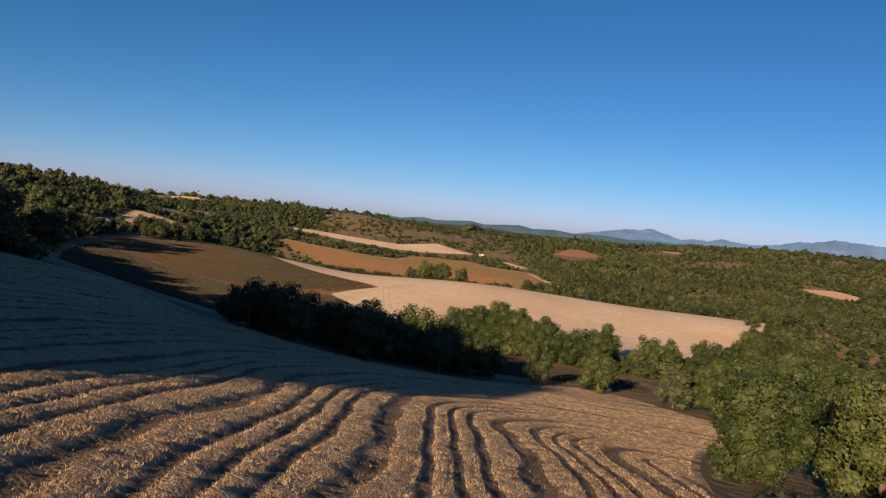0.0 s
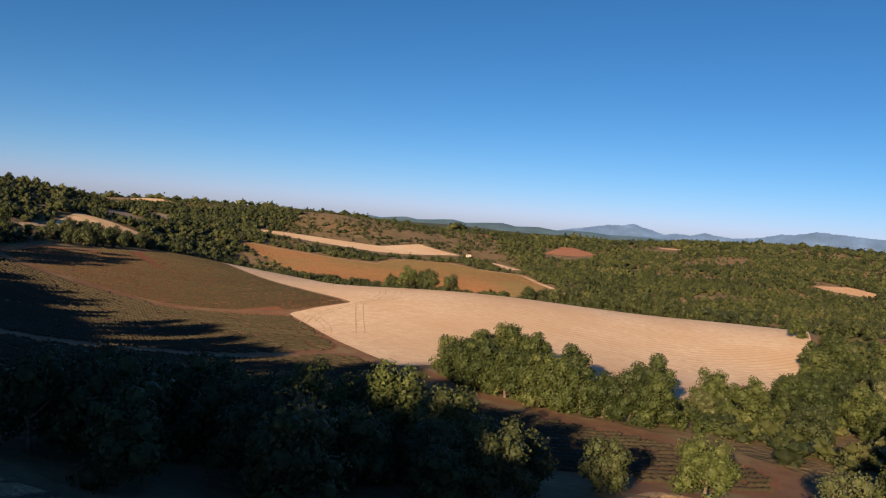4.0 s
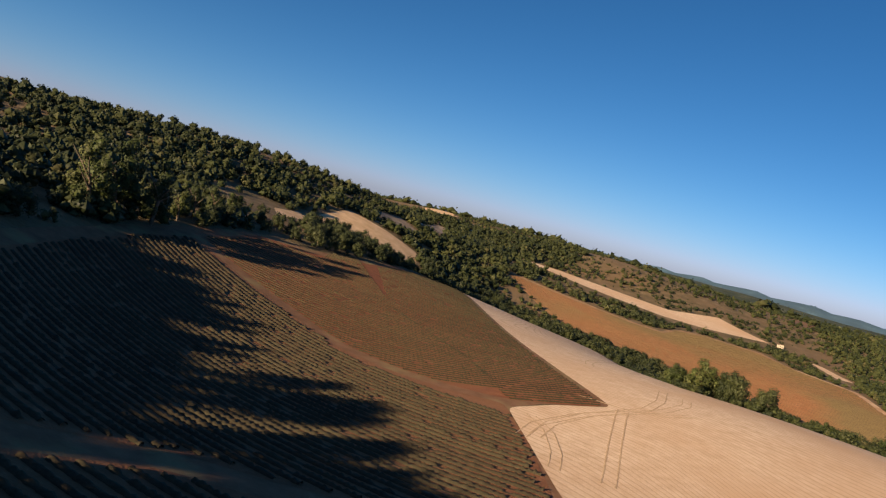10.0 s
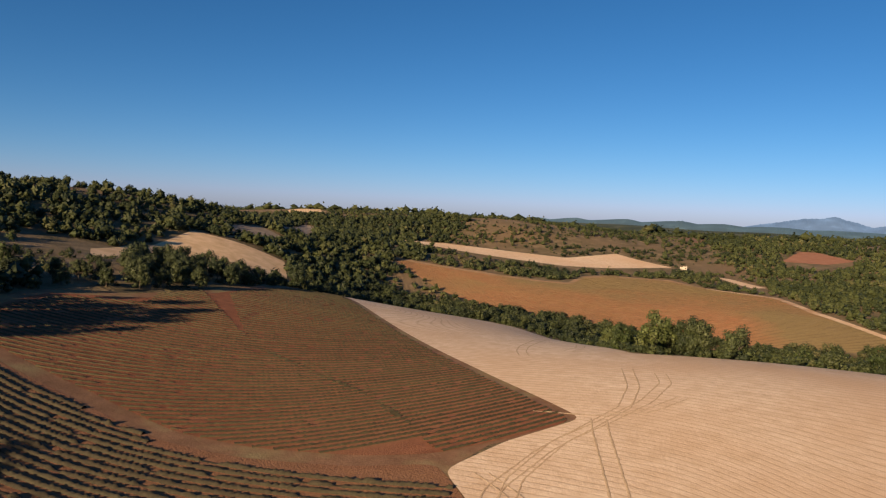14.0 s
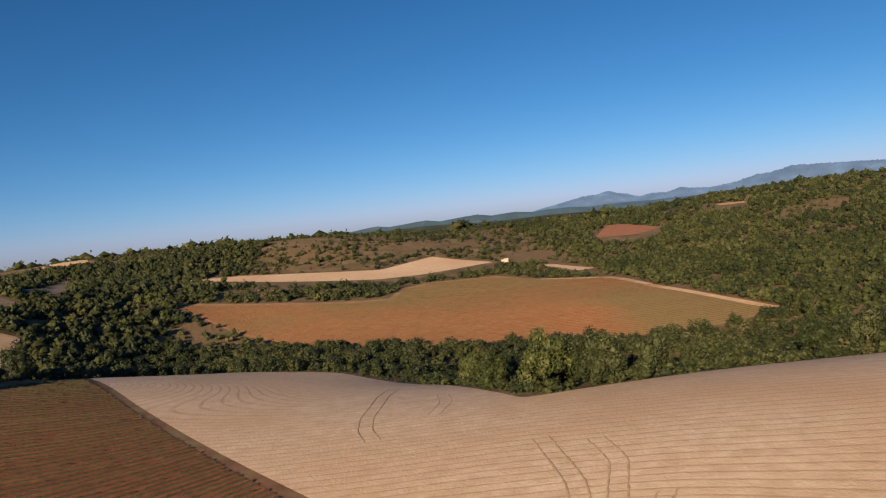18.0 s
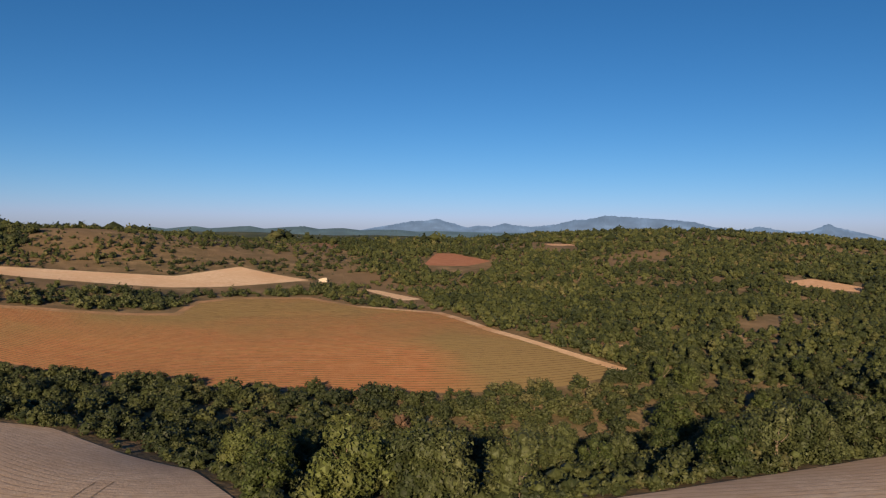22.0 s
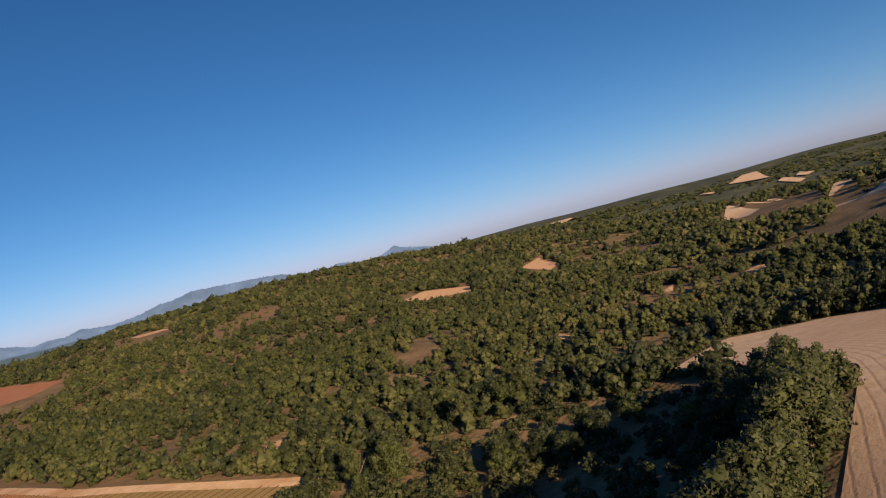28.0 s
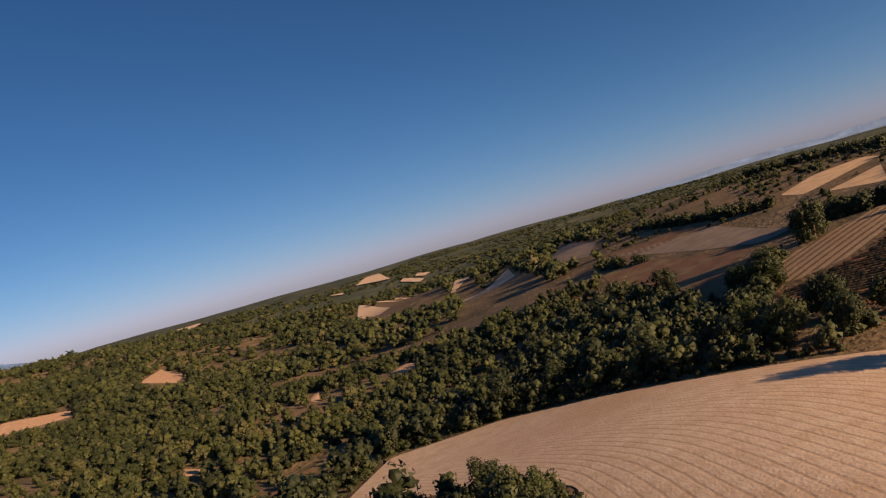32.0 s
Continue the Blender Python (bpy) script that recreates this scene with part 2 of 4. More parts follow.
LAVENDER = mat("lavender_leaf", [(0.3, (0.030, 0.025, 0.014)), (0.7, (0.062, 0.049, 0.028))], 3.0, bump=0.5, bump_scale=12, obj=0.15)
DRY_LAV = mat("young_lavender_leaf", [(0.3, (0.036, 0.032, 0.016)), (0.7, (0.085, 0.067, 0.034))], 3.0, bump=0.5, bump_scale=12, obj=0.15)
YOUNG_ROW = mat("sparse_young_plants", [(0.3, (0.085, 0.058, 0.026)), (0.7, (0.15, 0.10, 0.045))], 3.0, bump=0.5, bump_scale=12, obj=0.15)
LEAF = leaf_mat("oak_leaf", (0.026, 0.037, 0.010), (0.041, 0.054, 0.014), (0.061, 0.074, 0.020), (0.085, 0.088, 0.029), 0.4, fine=0.42)
LEAF_DARK = leaf_mat("holm_oak_leaf", (0.023, 0.031, 0.011), (0.036, 0.045, 0.015), (0.052, 0.061, 0.021), (0.070, 0.074, 0.030), 0.4, fine=0.38)
LEAF_GREY = leaf_mat("pale_leaf", (0.066, 0.074, 0.030), (0.088, 0.095, 0.040), (0.115, 0.118, 0.054), (0.13, 0.125, 0.066), 0.4)
LEAF_RED = leaf_mat("withered_leaf", (0.075, 0.045, 0.028), (0.10, 0.06, 0.038), (0.13, 0.08, 0.05), (0.15, 0.09, 0.055), 0.4, rough=0.8)
WOODS = leaf_mat("forest_leaf", (0.020, 0.027, 0.010), (0.037, 0.045, 0.014), (0.058, 0.065, 0.021), (0.096, 0.082, 0.036), 0.02)
# Darker copy of the forest leaf: shade of gully, valley and hill in its colour.
SHADED_WOODS = leaf_mat("shaded_forest_leaf", (0.019, 0.026, 0.010), (0.032, 0.040, 0.013), (0.050, 0.057, 0.019), (0.078, 0.072, 0.030), 0.03)
BARK = mat("bark", [(0.3, (0.07, 0.05, 0.035)), (0.7, (0.20, 0.155, 0.115))], 3, bump=0.8, bump_scale=10)


# ---- the lie of the land ----
BASE = -20.0
NEAR = [
    [-2.6, 1.2, 3.4, 0.2, 4, 6.4, 3.5, -11.4],
    [-3.3, 0.4, -1.3, -6.4, -2, -1.7, 4.8, -3.7],
    [-2.4, -3.8, -3.6, -0.6, 4, 4.6, -2, -0.9],
    [-0.5, -1.3, -1.4, -1.9, -3.1, 8.4, -12.5, 4.8],
    [-1.7, -2.7, -2, 0.8, -7.9, 1.3, 1.8, -5.8],
    [-1.3, -2.5, -5.1, -4.7, 6.2, -0.8, -6.3, 1.4],
]
MID = [
    [1.4, 13.6, 1.1, -2.5, -12.4],
    [10.5, 18.1, -21, 12.8, -8.2],
    [21.7, 0, -6.1, -18.9, -8.9],
    [0.6, -3.6, -5.5, 4.2, -12.5],
    [-2.5, 10.9, -3.9, -17.5, 2.4],
    [-2.7, -8.9, 15.4, -10.2, -8.1],
]
FAR = [
    [20.6, 23.5, -17.7, 16.1],
    [8.4, 2.3, 24.4, 12.1],
    [-0.9, 14.5, -6.3, -23.5],
    [8.9, -2.1, 17, 23.1],
    [6.1, -18.8, 15.1, -9.6],
]


def smooth(a, b, v):
    t = np.clip((v - a) / (b - a), 0, 1)
    return t * t * (3 - 2 * t)


def ground_z(x, y):
    """Height of the land: soft hills on three sizes of lattice, and low far ridges."""
    x, y = np.asarray(x, float), np.asarray(y, float)
    z = np.full(np.broadcast(x, y).shape, BASE)
    for knots, (x0, dx), (y0, dy), s in ((NEAR, (-120, 56), (0, 56), 44.0), (MID, (-330, 145), (-50, 150), 105.0), (FAR, (-500, 300), (200, 320), 230.0)):
        for i, col in enumerate(knots):
            gx = np.exp(-((x - x0 - i * dx) ** 2) / (2 * s * s))
            for j, h in enumerate(col):
                z = z + h * gx * np.exp(-((y - y0 - j * dy) ** 2) / (2 * s * s))
    # Folds of the wooded slopes, and the floor of the gully.
    east = smooth(110, 175, x) * smooth(350, 430, y + 0.15 * x) * (1 - smooth(620, 760, np.hypot(x - 60, y - 330)))
    west = smooth(112, 185, -x) * smooth(235, 300, y) * (1 - smooth(520, 640, np.hypot(x, y - 250)))
    fold = 2.1 * np.sin((0.86 * x - 0.5 * y) / 17 + 1.4 * np.sin(y / 48)) + 1.5 * np.sin((0.4 * x + 0.9 * y) / 27 + 1.1 * np.sin(x / 39))
    for cx, cy in ((290, 540), (400, 545), (226, 722), (115, 638), (225, 360)):
        east = east * (1 - 0.85 * np.exp(-((x - cx) ** 2 + (y - cy) ** 2) / 7200))
    west = west * (1 - np.exp(-((x + 138) ** 2 + (y - 365) ** 2) / 5200)) * (1 - 0.8 * np.exp(-((x + 172) ** 2 + (y - 480) ** 2) / 6000))
    z = z + (east + 0.6 * west) * fold
    z = z + 7.0 * np.exp(-((x + 228) ** 2) / 2050 - (y - 410) ** 2 / 16000) + 8.5 * np.exp(-((x + 76) ** 2) / 5200 - (y - 648) ** 2 / 3600)
    z = z - 2.6 * np.exp(-((y - 337 - 0.06 * x) ** 2) / 260) * smooth(-45, 10, x) * (1 - smooth(92, 122, x))
    # Mound added under the golden meadow, tilting it so that it catches more sun.
    z = z + 6.0 * np.exp(-((x + 146) ** 2) / 1300 - (y - 402) ** 2 / 1300)
    d = np.hypot(x - 50, y - 250)
    far = smooth(900, 1700, d)
    z = z + far * (9 * np.sin(x / 330 + 1.3) * np.sin(y / 410 + 0.4) + 6 * np.sin(x / 150 + y / 210) - 4)
    return z


def inside(poly, x, y):
    """Whether points lie in a polygon, and how far they are from its edge with the nearest point on it."""
    x, y = np.asarray(x, float).ravel(), np.asarray(y, float).ravel()
    hit = np.zeros(len(x), bool)
    best = np.full(len(x), 1e9)
    qx, qy = x.copy(), y.copy()
    for (ax, ay), (bx, by) in zip(poly, poly[1:] + poly[:1]):
        if ay != by:
            cross = ((ay > y) != (by > y)) & (x < (bx - ax) * (y - ay) / (by - ay) + ax)
            hit ^= cross
        k = np.clip(((x - ax) * (bx - ax) + (y - ay) * (by - ay)) / ((bx - ax) ** 2 + (by - ay) ** 2), 0, 1)
        px, py = ax + k * (bx - ax), ay + k * (by - ay)
        dd = np.hypot(x - px, y - py)
        near = dd < best
        best = np.where(near, dd, best)
        qx, qy = np.where(near, px, qx), np.where(near, py, qy)
    return hit, best, qx, qy


def soften(poly, rounds=2):
    """A polygon with its corners rounded off a little."""
    for _ in range(rounds):
        out = []
        for (ax, ay), (bx, by) in zip(poly, poly[1:] + poly[:1]):
            k = min(0.2, 1.1 / max(math.hypot(bx - ax, by - ay), 0.1))
            out += [(ax + (bx - ax) * k, ay + (by - ay) * k), (bx + (ax - bx) * k, by + (ay - by) * k)]
        poly = out
    return poly


def mesh_of(name, verts, faces, material, flat=False):
    """A mesh from arrays of corners and of faces that all have the same number of corners."""
    verts, faces = np.asarray(verts, np.float32), np.asarray(faces, np.int32)
    me = bpy.data.meshes.new(name)
    k = faces.shape[1]
    me.vertices.add(len(verts))
    me.vertices.foreach_set("co", verts.ravel())
    me.loops.add(faces.size)
    me.loops.foreach_set("vertex_index", faces.ravel())
    me.polygons.add(len(faces))
    me.polygons.foreach_set("loop_start", np.arange(0, faces.size, k, dtype=np.int32))
    me.polygons.foreach_set("loop_total", np.full(len(faces), k, np.int32))
    me.polygons.foreach_set("use_smooth", np.full(len(faces), not flat, bool))
    me.materials.append(material)
    me.update(calc_edges=True)
    return me


def lattice(nx, ny):
    i, j = np.meshgrid(np.arange(nx - 1), np.arange(ny - 1), indexing="ij")
    a = (i * ny + j).ravel()
    return np.stack([a, a + ny, a + ny + 1, a + 1], 1)


def spread(lo, hi, step, out, grow=1.16):
    mid = list(np.arange(lo, hi + 0.1, step))
    s, left, right = step, [lo], [mid[-1]]
    while right[-1] < out:
        s *= grow
        left.append(left[-1] - s)
        right.append(right[-1] + s)
    return np.array(left[:0:-1] + mid + right[1:])


xs, ys = spread(-260, 440, 4.0, 5400), spread(-60, 780, 4.0, 5600)
gx, gy = np.meshgrid(xs, ys, indexing="ij")
gz = ground_z(gx, gy)
rng = np.random.default_rng(3)
WOODED_PLAIN = mat("wooded_plain", [(0.35, (0.035, 0.046, 0.022)), (0.52, (0.062, 0.074, 0.036)), (0.66, (0.13, 0.125, 0.065))], 0.012, bump=0.8, bump_scale=0.06, detail=10, bump_dist=4.0)
ground = new("ground", mesh_of("ground", np.stack([gx, gy, gz], -1).reshape(-1, 3), lattice(len(xs), len(ys)), SCRUB))
ground.data.materials.append(WOODED_PLAIN)
cell = lattice(len(xs), len(ys))[:, 0]
far_off = np.hypot(gx.ravel()[cell] - 50, gy.ravel()[cell] - 300) > 760
ground.data.polygons.foreach_set("material_index", far_off.astype(np.int32))
tagged(ground, "dry scrubby hill land with brown earth and sparse grass", "ground", kind="structure")

FIELDS = {}


def field(name, poly, material, label, step=2.0, lift=0.06, relief=None, category="field", phase=None):
    """A field that lies on the land as a sheet with clean edges."""
    poly = soften(poly)
    FIELDS[name if name not in FIELDS else "%s_%d" % (name, len(FIELDS))] = poly
    px, py = [p[0] for p in poly], [p[1] for p in poly]
    fx, fy = np.arange(min(px) - step, max(px) + 2 * step, step), np.arange(min(py) - step, max(py) + 2 * step, step)
    X, Y = np.meshgrid(fx, fy, indexing="ij")
    nx, ny = X.shape
    hit, dist, qx, qy = inside(poly, X, Y)
    cells = lattice(nx, ny)
    used = hit[cells].any(1)
    cells = cells[used]
    X, Y = np.where(hit, X.ravel(), qx), np.where(hit, Y.ravel(), qy)
    Z = ground_z(X, Y) + lift + max(0.0, math.hypot(np.mean(px) - 50, np.mean(py) - 300) - 420) * 0.0022
    Z = np.where(hit, Z, Z - 0.72 * (lift if lift > 0.1 else 0.0))
    if relief:
        Z = Z + relief(X, Y) * np.clip(np.where(hit, dist, 0) / 1.0, 0, 1)
    ids, inv = np.unique(cells, return_inverse=True)
    ob = new(name, mesh_of(name, np.stack([X, Y, Z], 1)[ids], inv.reshape(-1, 4), material))
    if phase:
        ob.data.attributes.new("row", "FLOAT", "POINT").data.foreach_set("value", phase(X[ids], Y[ids]).astype(np.float32))
    return tagged(ob, label, category, kind="structure")


def straw_phase(x, y):
    """Rows of cut straw that run straight and then swing round a turn, counted across."""
    u = np.hypot(np.minimum(x - 15.5, 0) + 0.25 * np.maximum(x - 15.5, 0), 0.62 * np.maximum(y - 44 - 0.12 * x, 0))
    u = u + 0.5 * np.sin(u * 0.9) + 0.03 * (y - 20) * smooth(4, 14, -x)
    return (u + 0.16 * np.sin(y * 0.22) + 0.14 * np.sin(x * 0.37 + y * 0.31) + 0.08 * np.sin(x * 1.3 - y * 0.83)) / 1.75


def swaths(x, y):
    t = np.abs((straw_phase(x, y) % 1.0) - 0.5)
    n = np.random.default_rng(8).normal(0, 1, x.shape)
    return 0.12 * (1 - smooth(0.27, 0.36, t)) + 0.04 * n


def chaff_phase(x, y):
    """Machine lines of the harvest, which swing round with the slope."""
    bend = 1.05 * (1 - smooth(203, 252, y))
    u = y + 0.2 * x - 0.003 * np.maximum(x, 0) ** 2 + bend * 12 * np.tanh(x / 12)
    u = u + 1.0 * (x + 30) * smooth(288, 325, y) * smooth(4, 26, -x) - 0.02 * np.maximum(x - 105, 0) ** 2
    return (u + 0.3 * np.sin(x * 0.11 + y * 0.05) + 0.12 * np.sin(x * 0.31 - y * 0.23)) / 1.5


STUBBLE = [(-19, -50), (8, -50), (10, 8), (13, 28), (18, 47), (23, 60), (34, 71), (52, 78), (52, 86), (41, 88.5), (34.5, 93), (32, 99), (29, 105), (21, 108), (12, 98), (3, 87), (-10, 77), (-24, 78), (-40, 92), (-45, 62), (-30, 42), (-20, 24), (-18, 8)]
LAV_UPPER = [(-32, 215.5), (-24, 201), (-18, 188), (-15, 179), (-30, 164), (-43, 155), (-52, 138), (-66, 140), (-84, 160), (-98, 190), (-106, 214), (-107, 230), (-95, 225), (-76, 219), (-61, 213), (-52, 212), (-40, 213)]
LAV_LOWER = [(-14, 176), (-3, 162), (2, 150), (8, 144), (16, 139.5), (25, 135), (35, 128), (38, 119), (33, 111), (20, 110), (4, 107), (-12, 108), (-26, 105), (-42, 106), (-55, 121), (-49, 132), (-41, 151), (-29, 160)]
BROWN_FIELD = [(-33, 218), (-40, 216), (-52, 215), (-61, 216), (-76, 222), (-95, 228), (-108, 233), (-111, 257), (-100, 268), (-95, 286), (-92, 314), (-86, 335), (-66, 302), (-49, 276), (-31, 248), (-19, 231), (-27, 223)]
WHEAT = [(-31, 214), (-17, 188), (-4, 168), (2, 172), (9, 184), (22, 177), (32, 166), (46, 168), (64, 184), (90, 218), (108, 243), (119, 266), (130, 288), (139, 302), (147, 318), (145, 336), (122, 337), (116, 319), (105, 304), (63, 297), (58, 296), (23, 285), (4, 281), (-10, 279), (-18, 316), (-38, 345), (-62, 355), (-87, 350), (-85, 336), (-65, 303), (-48, 277), (-30, 249), (-18, 232), (-26, 223)]
ORANGE_FIELD = [(-110, 474), (-66, 476), (-43, 473), (-27, 474), (-22, 500), (-7, 513), (19, 513), (33, 486), (54, 458), (58, 421), (65, 404), (77, 378), (56, 372), (34, 372), (-2, 378), (-34, 395), (-76, 432)]
CREAM = [(-132, 550), (-101, 561), (-71, 562), (-32, 564), (-4, 595), (26, 566), (-12, 543), (-32, 536), (-83, 539)]
GOLD = [(-158, 348), (-167, 400), (-150, 405), (-132, 406), (-100, 342), (-126, 338)]
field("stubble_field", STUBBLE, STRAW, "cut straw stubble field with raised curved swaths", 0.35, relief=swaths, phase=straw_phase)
field("field_margin", [(-31, 219), (-15, 189), (3, 165), (8, 154), (16, 146), (27, 140.5), (37, 133), (42, 124), (40, 111), (30, 107), (4, 104), (-12, 107), (-32, 117), (-52, 128), (-70, 136), (-88, 158), (-102, 190), (-110, 214), (-113, 232), (-114, 258), (-103, 270), (-98, 286), (-95, 314), (-88, 338), (-60, 300), (-45, 275), (-28, 250), (-15, 232)], MARGIN, "bare red earth margins and paths between the fields", 3.0, 0.03, category="path")
field("lavender_field_upper", LAV_UPPER, DARK_SOIL, "brown soil of a lavender field on a slope")
field("lavender_field_lower", LAV_LOWER, DARK_SOIL, "brown soil of a lavender field in tree shade")
field("brown_field", BROWN_FIELD, SOIL, "red brown field planted in young rows")
field("wheat_field", WHEAT, CHAFF, "pale harvested wheat field with faint machine lines", 0.75, 0.07, relief=lambda x, y: 0.006 * np.random.default_rng(4).normal(0, 1, x.shape), phase=chaff_phase)
field("orange_field", ORANGE_FIELD, ORANGE_SOIL, "orange brown planted field beyond the wooded gully")
field("orange_field_path", [(33.5, 487), (56, 459), (60, 423), (67.4, 405), (79.5, 378), (76.5, 376), (64.4, 404), (57, 421), (53.4, 457), (31.5, 485)], TRACK, "pale dirt track beside the orange field", 1.0, 0.09, category="path")
field("orange_field_verge", [(-111, 475.5), (-66, 478), (-43, 475.4), (-28, 476.5), (-23, 502.5), (-8, 516), (20, 516), (33.5, 487), (31.5, 485), (18, 512), (-7, 512), (-21, 499.5), (-26, 472.5), (-43, 471), (-66, 473.5), (-109, 472)], VERGE, "bare ochre verge along the orange field", 1.2, 0.09, category="path")
field("cream_field", CREAM, CHAFF, "narrow pale stubble field on the far slope", phase=lambda x, y: y / 2.5)
field("gold_field", GOLD, DRY_GRASS, "golden dry meadow below the wooded hill")
field("gold_meadow", [(-158, 330), (-162, 354), (-142, 330), (-139, 305)], DRY_GRASS, "strip of golden dry meadow in the woods")
field("fallow_field", [(-176, 437), (-171, 467), (-150, 452), (-158, 434)], GREY_FIELD, "grey brown fallow strip on the wooded hill")
field("upper_fallow_field", [(-186, 518), (-204, 600), (-188, 596), (-155, 491), (-160, 474)], GREY_FIELD, "grey brown fallow field high on the hill")
field("hilltop_field", [(-272, 726), (-268, 790), (-222, 690), (-240, 684)], DRY_GRASS, "pale field on the hilltop")
field("ochre_slope", [(44, 694), (70, 674), (106, 664), (122, 700), (90, 740), (50, 750)], MARGIN, "dry ochre grass slope on the far hill", 4.0)
FIELDS.pop("ochre_slope")
field("red_field", [(93, 615), (116, 667), (126, 665), (136, 624), (116, 608)], RED_SOIL, "small red earth field in the scrub")
field("small_pale_field", [(44, 541), (51, 533), (61, 501), (53, 499)], CHAFF, "small pale clearing beside the dirt track", phase=lambda x, y: y / 2.5)
field("ridge_clearing", [(216, 712), (236, 712), (243, 735), (220, 736)], BARE, "tan clearing on the forest ridge")
field("clearing_field", [(266, 540), (301, 558), (318, 539), (298, 522), (268, 526)], BARE, "bare tan clearing in the forest")
field("far_clearing_field", [(386, 552), (444, 577), (398, 532), (362, 514)], BARE, "bare tan clearing in the far forest")
YELLOW = ([(515, 470), (580, 489), (508, 442), (488, 444)], [(566, 470), (608, 487), (520, 436)], [(533, 440), (630, 457), (535, 414), (508, 420)], [(655, 485), (631, 464), (591, 456), (612, 472)], [(925, 551), (990, 564), (866, 505), (820, 499)], [(960, 540), (1035, 555), (966, 520), (918, 516)], [(1365, 764), (1783, 856), (1250, 656), (1330, 730)], [(1020, 684), (1100, 712), (984, 645), (938, 635)], [(1966, 1550), (2300, 1700), (1584, 1201), (1326, 1060)], [(436, 385), (522, 394), (480, 378)])
for spot in YELLOW:
    field("yellow_field", spot, CHAFF, "far yellow stubble field between woods", 4.0, phase=lambda x, y: y / 3)
# Brownish hill fields; their dark soils also hold the darkness of the backlit slope.
field("hillside_field", [(270, 300), (254, 284), (211, 264), (205, 271), (194, 277), (183, 284), (196, 288), (237, 296)], MARGIN, "brown sloping field on the shaded hill")
field("terrace_field", [(294, 294), (277, 274), (271, 263), (216, 254), (214, 262), (271, 285)], GREY_FIELD, "grey brown terraced field on the hill")
field("hill_stubble_field", [(171, 273), (178, 269), (187, 263), (192, 255), (203, 238), (186, 238), (178, 248), (168, 258), (166, 268)], STRAW, "dry stubble field on the shaded hill", 1.5, phase=lambda x, y: (x + y) / 3)
field("hill_lavender_field", [(163, 272), (163, 267), (168, 256), (176, 247), (168, 243), (136, 262), (150, 270)], DARK_SOIL, "lavender field in the shade of the hill")
field("hilltop_pale_field", [(279, 241), (296, 226), (300, 209), (288, 208), (271, 228), (264, 238)], DRY_GRASS, "pale dry field near the hilltop")
field("grey_hill_field", [(349, 321), (426, 319), (349, 299), (320, 303)], GREY_FIELD, "grey shaded field on the far hill")
field("slope_stubble_field", [(406, 377), (402, 360), (440, 350), (393, 341), (366, 350), (370, 362)], CHAFF, "grey tan stubble field on the far slope", 3.0, phase=lambda x, y: y / 3)
field("hill_strip_field", [(305, 296), (290, 281), (293, 268), (276, 266), (276, 277), (274, 292)], MARGIN, "brown strip field on the shaded hill")
field("hill_dry_slope", [(254, 235), (259, 227), (269, 215), (235, 226)], DRY_GRASS, "dry grass slope near the hilltop")
for lane in ([(50, 330), (61, 332.6), (72, 332), (83, 332), (83, 334.6), (72, 334.8), (61, 335.4), (50, 333)], [(128, 356), (138, 353.4), (153, 350.4), (167, 349.5), (167, 351.5), (153, 352.8), (138, 356), (128, 358.4)]):
    field("forest_path", lane, MARGIN, "dirt path through the wooded gully", 1.5, 0.09, category="path")
for scar in ([(224, 360), (240, 359), (230, 353), (216, 354)], [(212, 379), (230, 383), (209, 374)], [(160, 385), (168, 388), (164, 380)], [(158, 372), (165, 377), (163, 370)], [(84, 402), (91, 404), (87, 396)]):
    field("clay_scar", scar, BARE, "bare orange clay bank in the forest", 1.5, 0.12, category="bank")


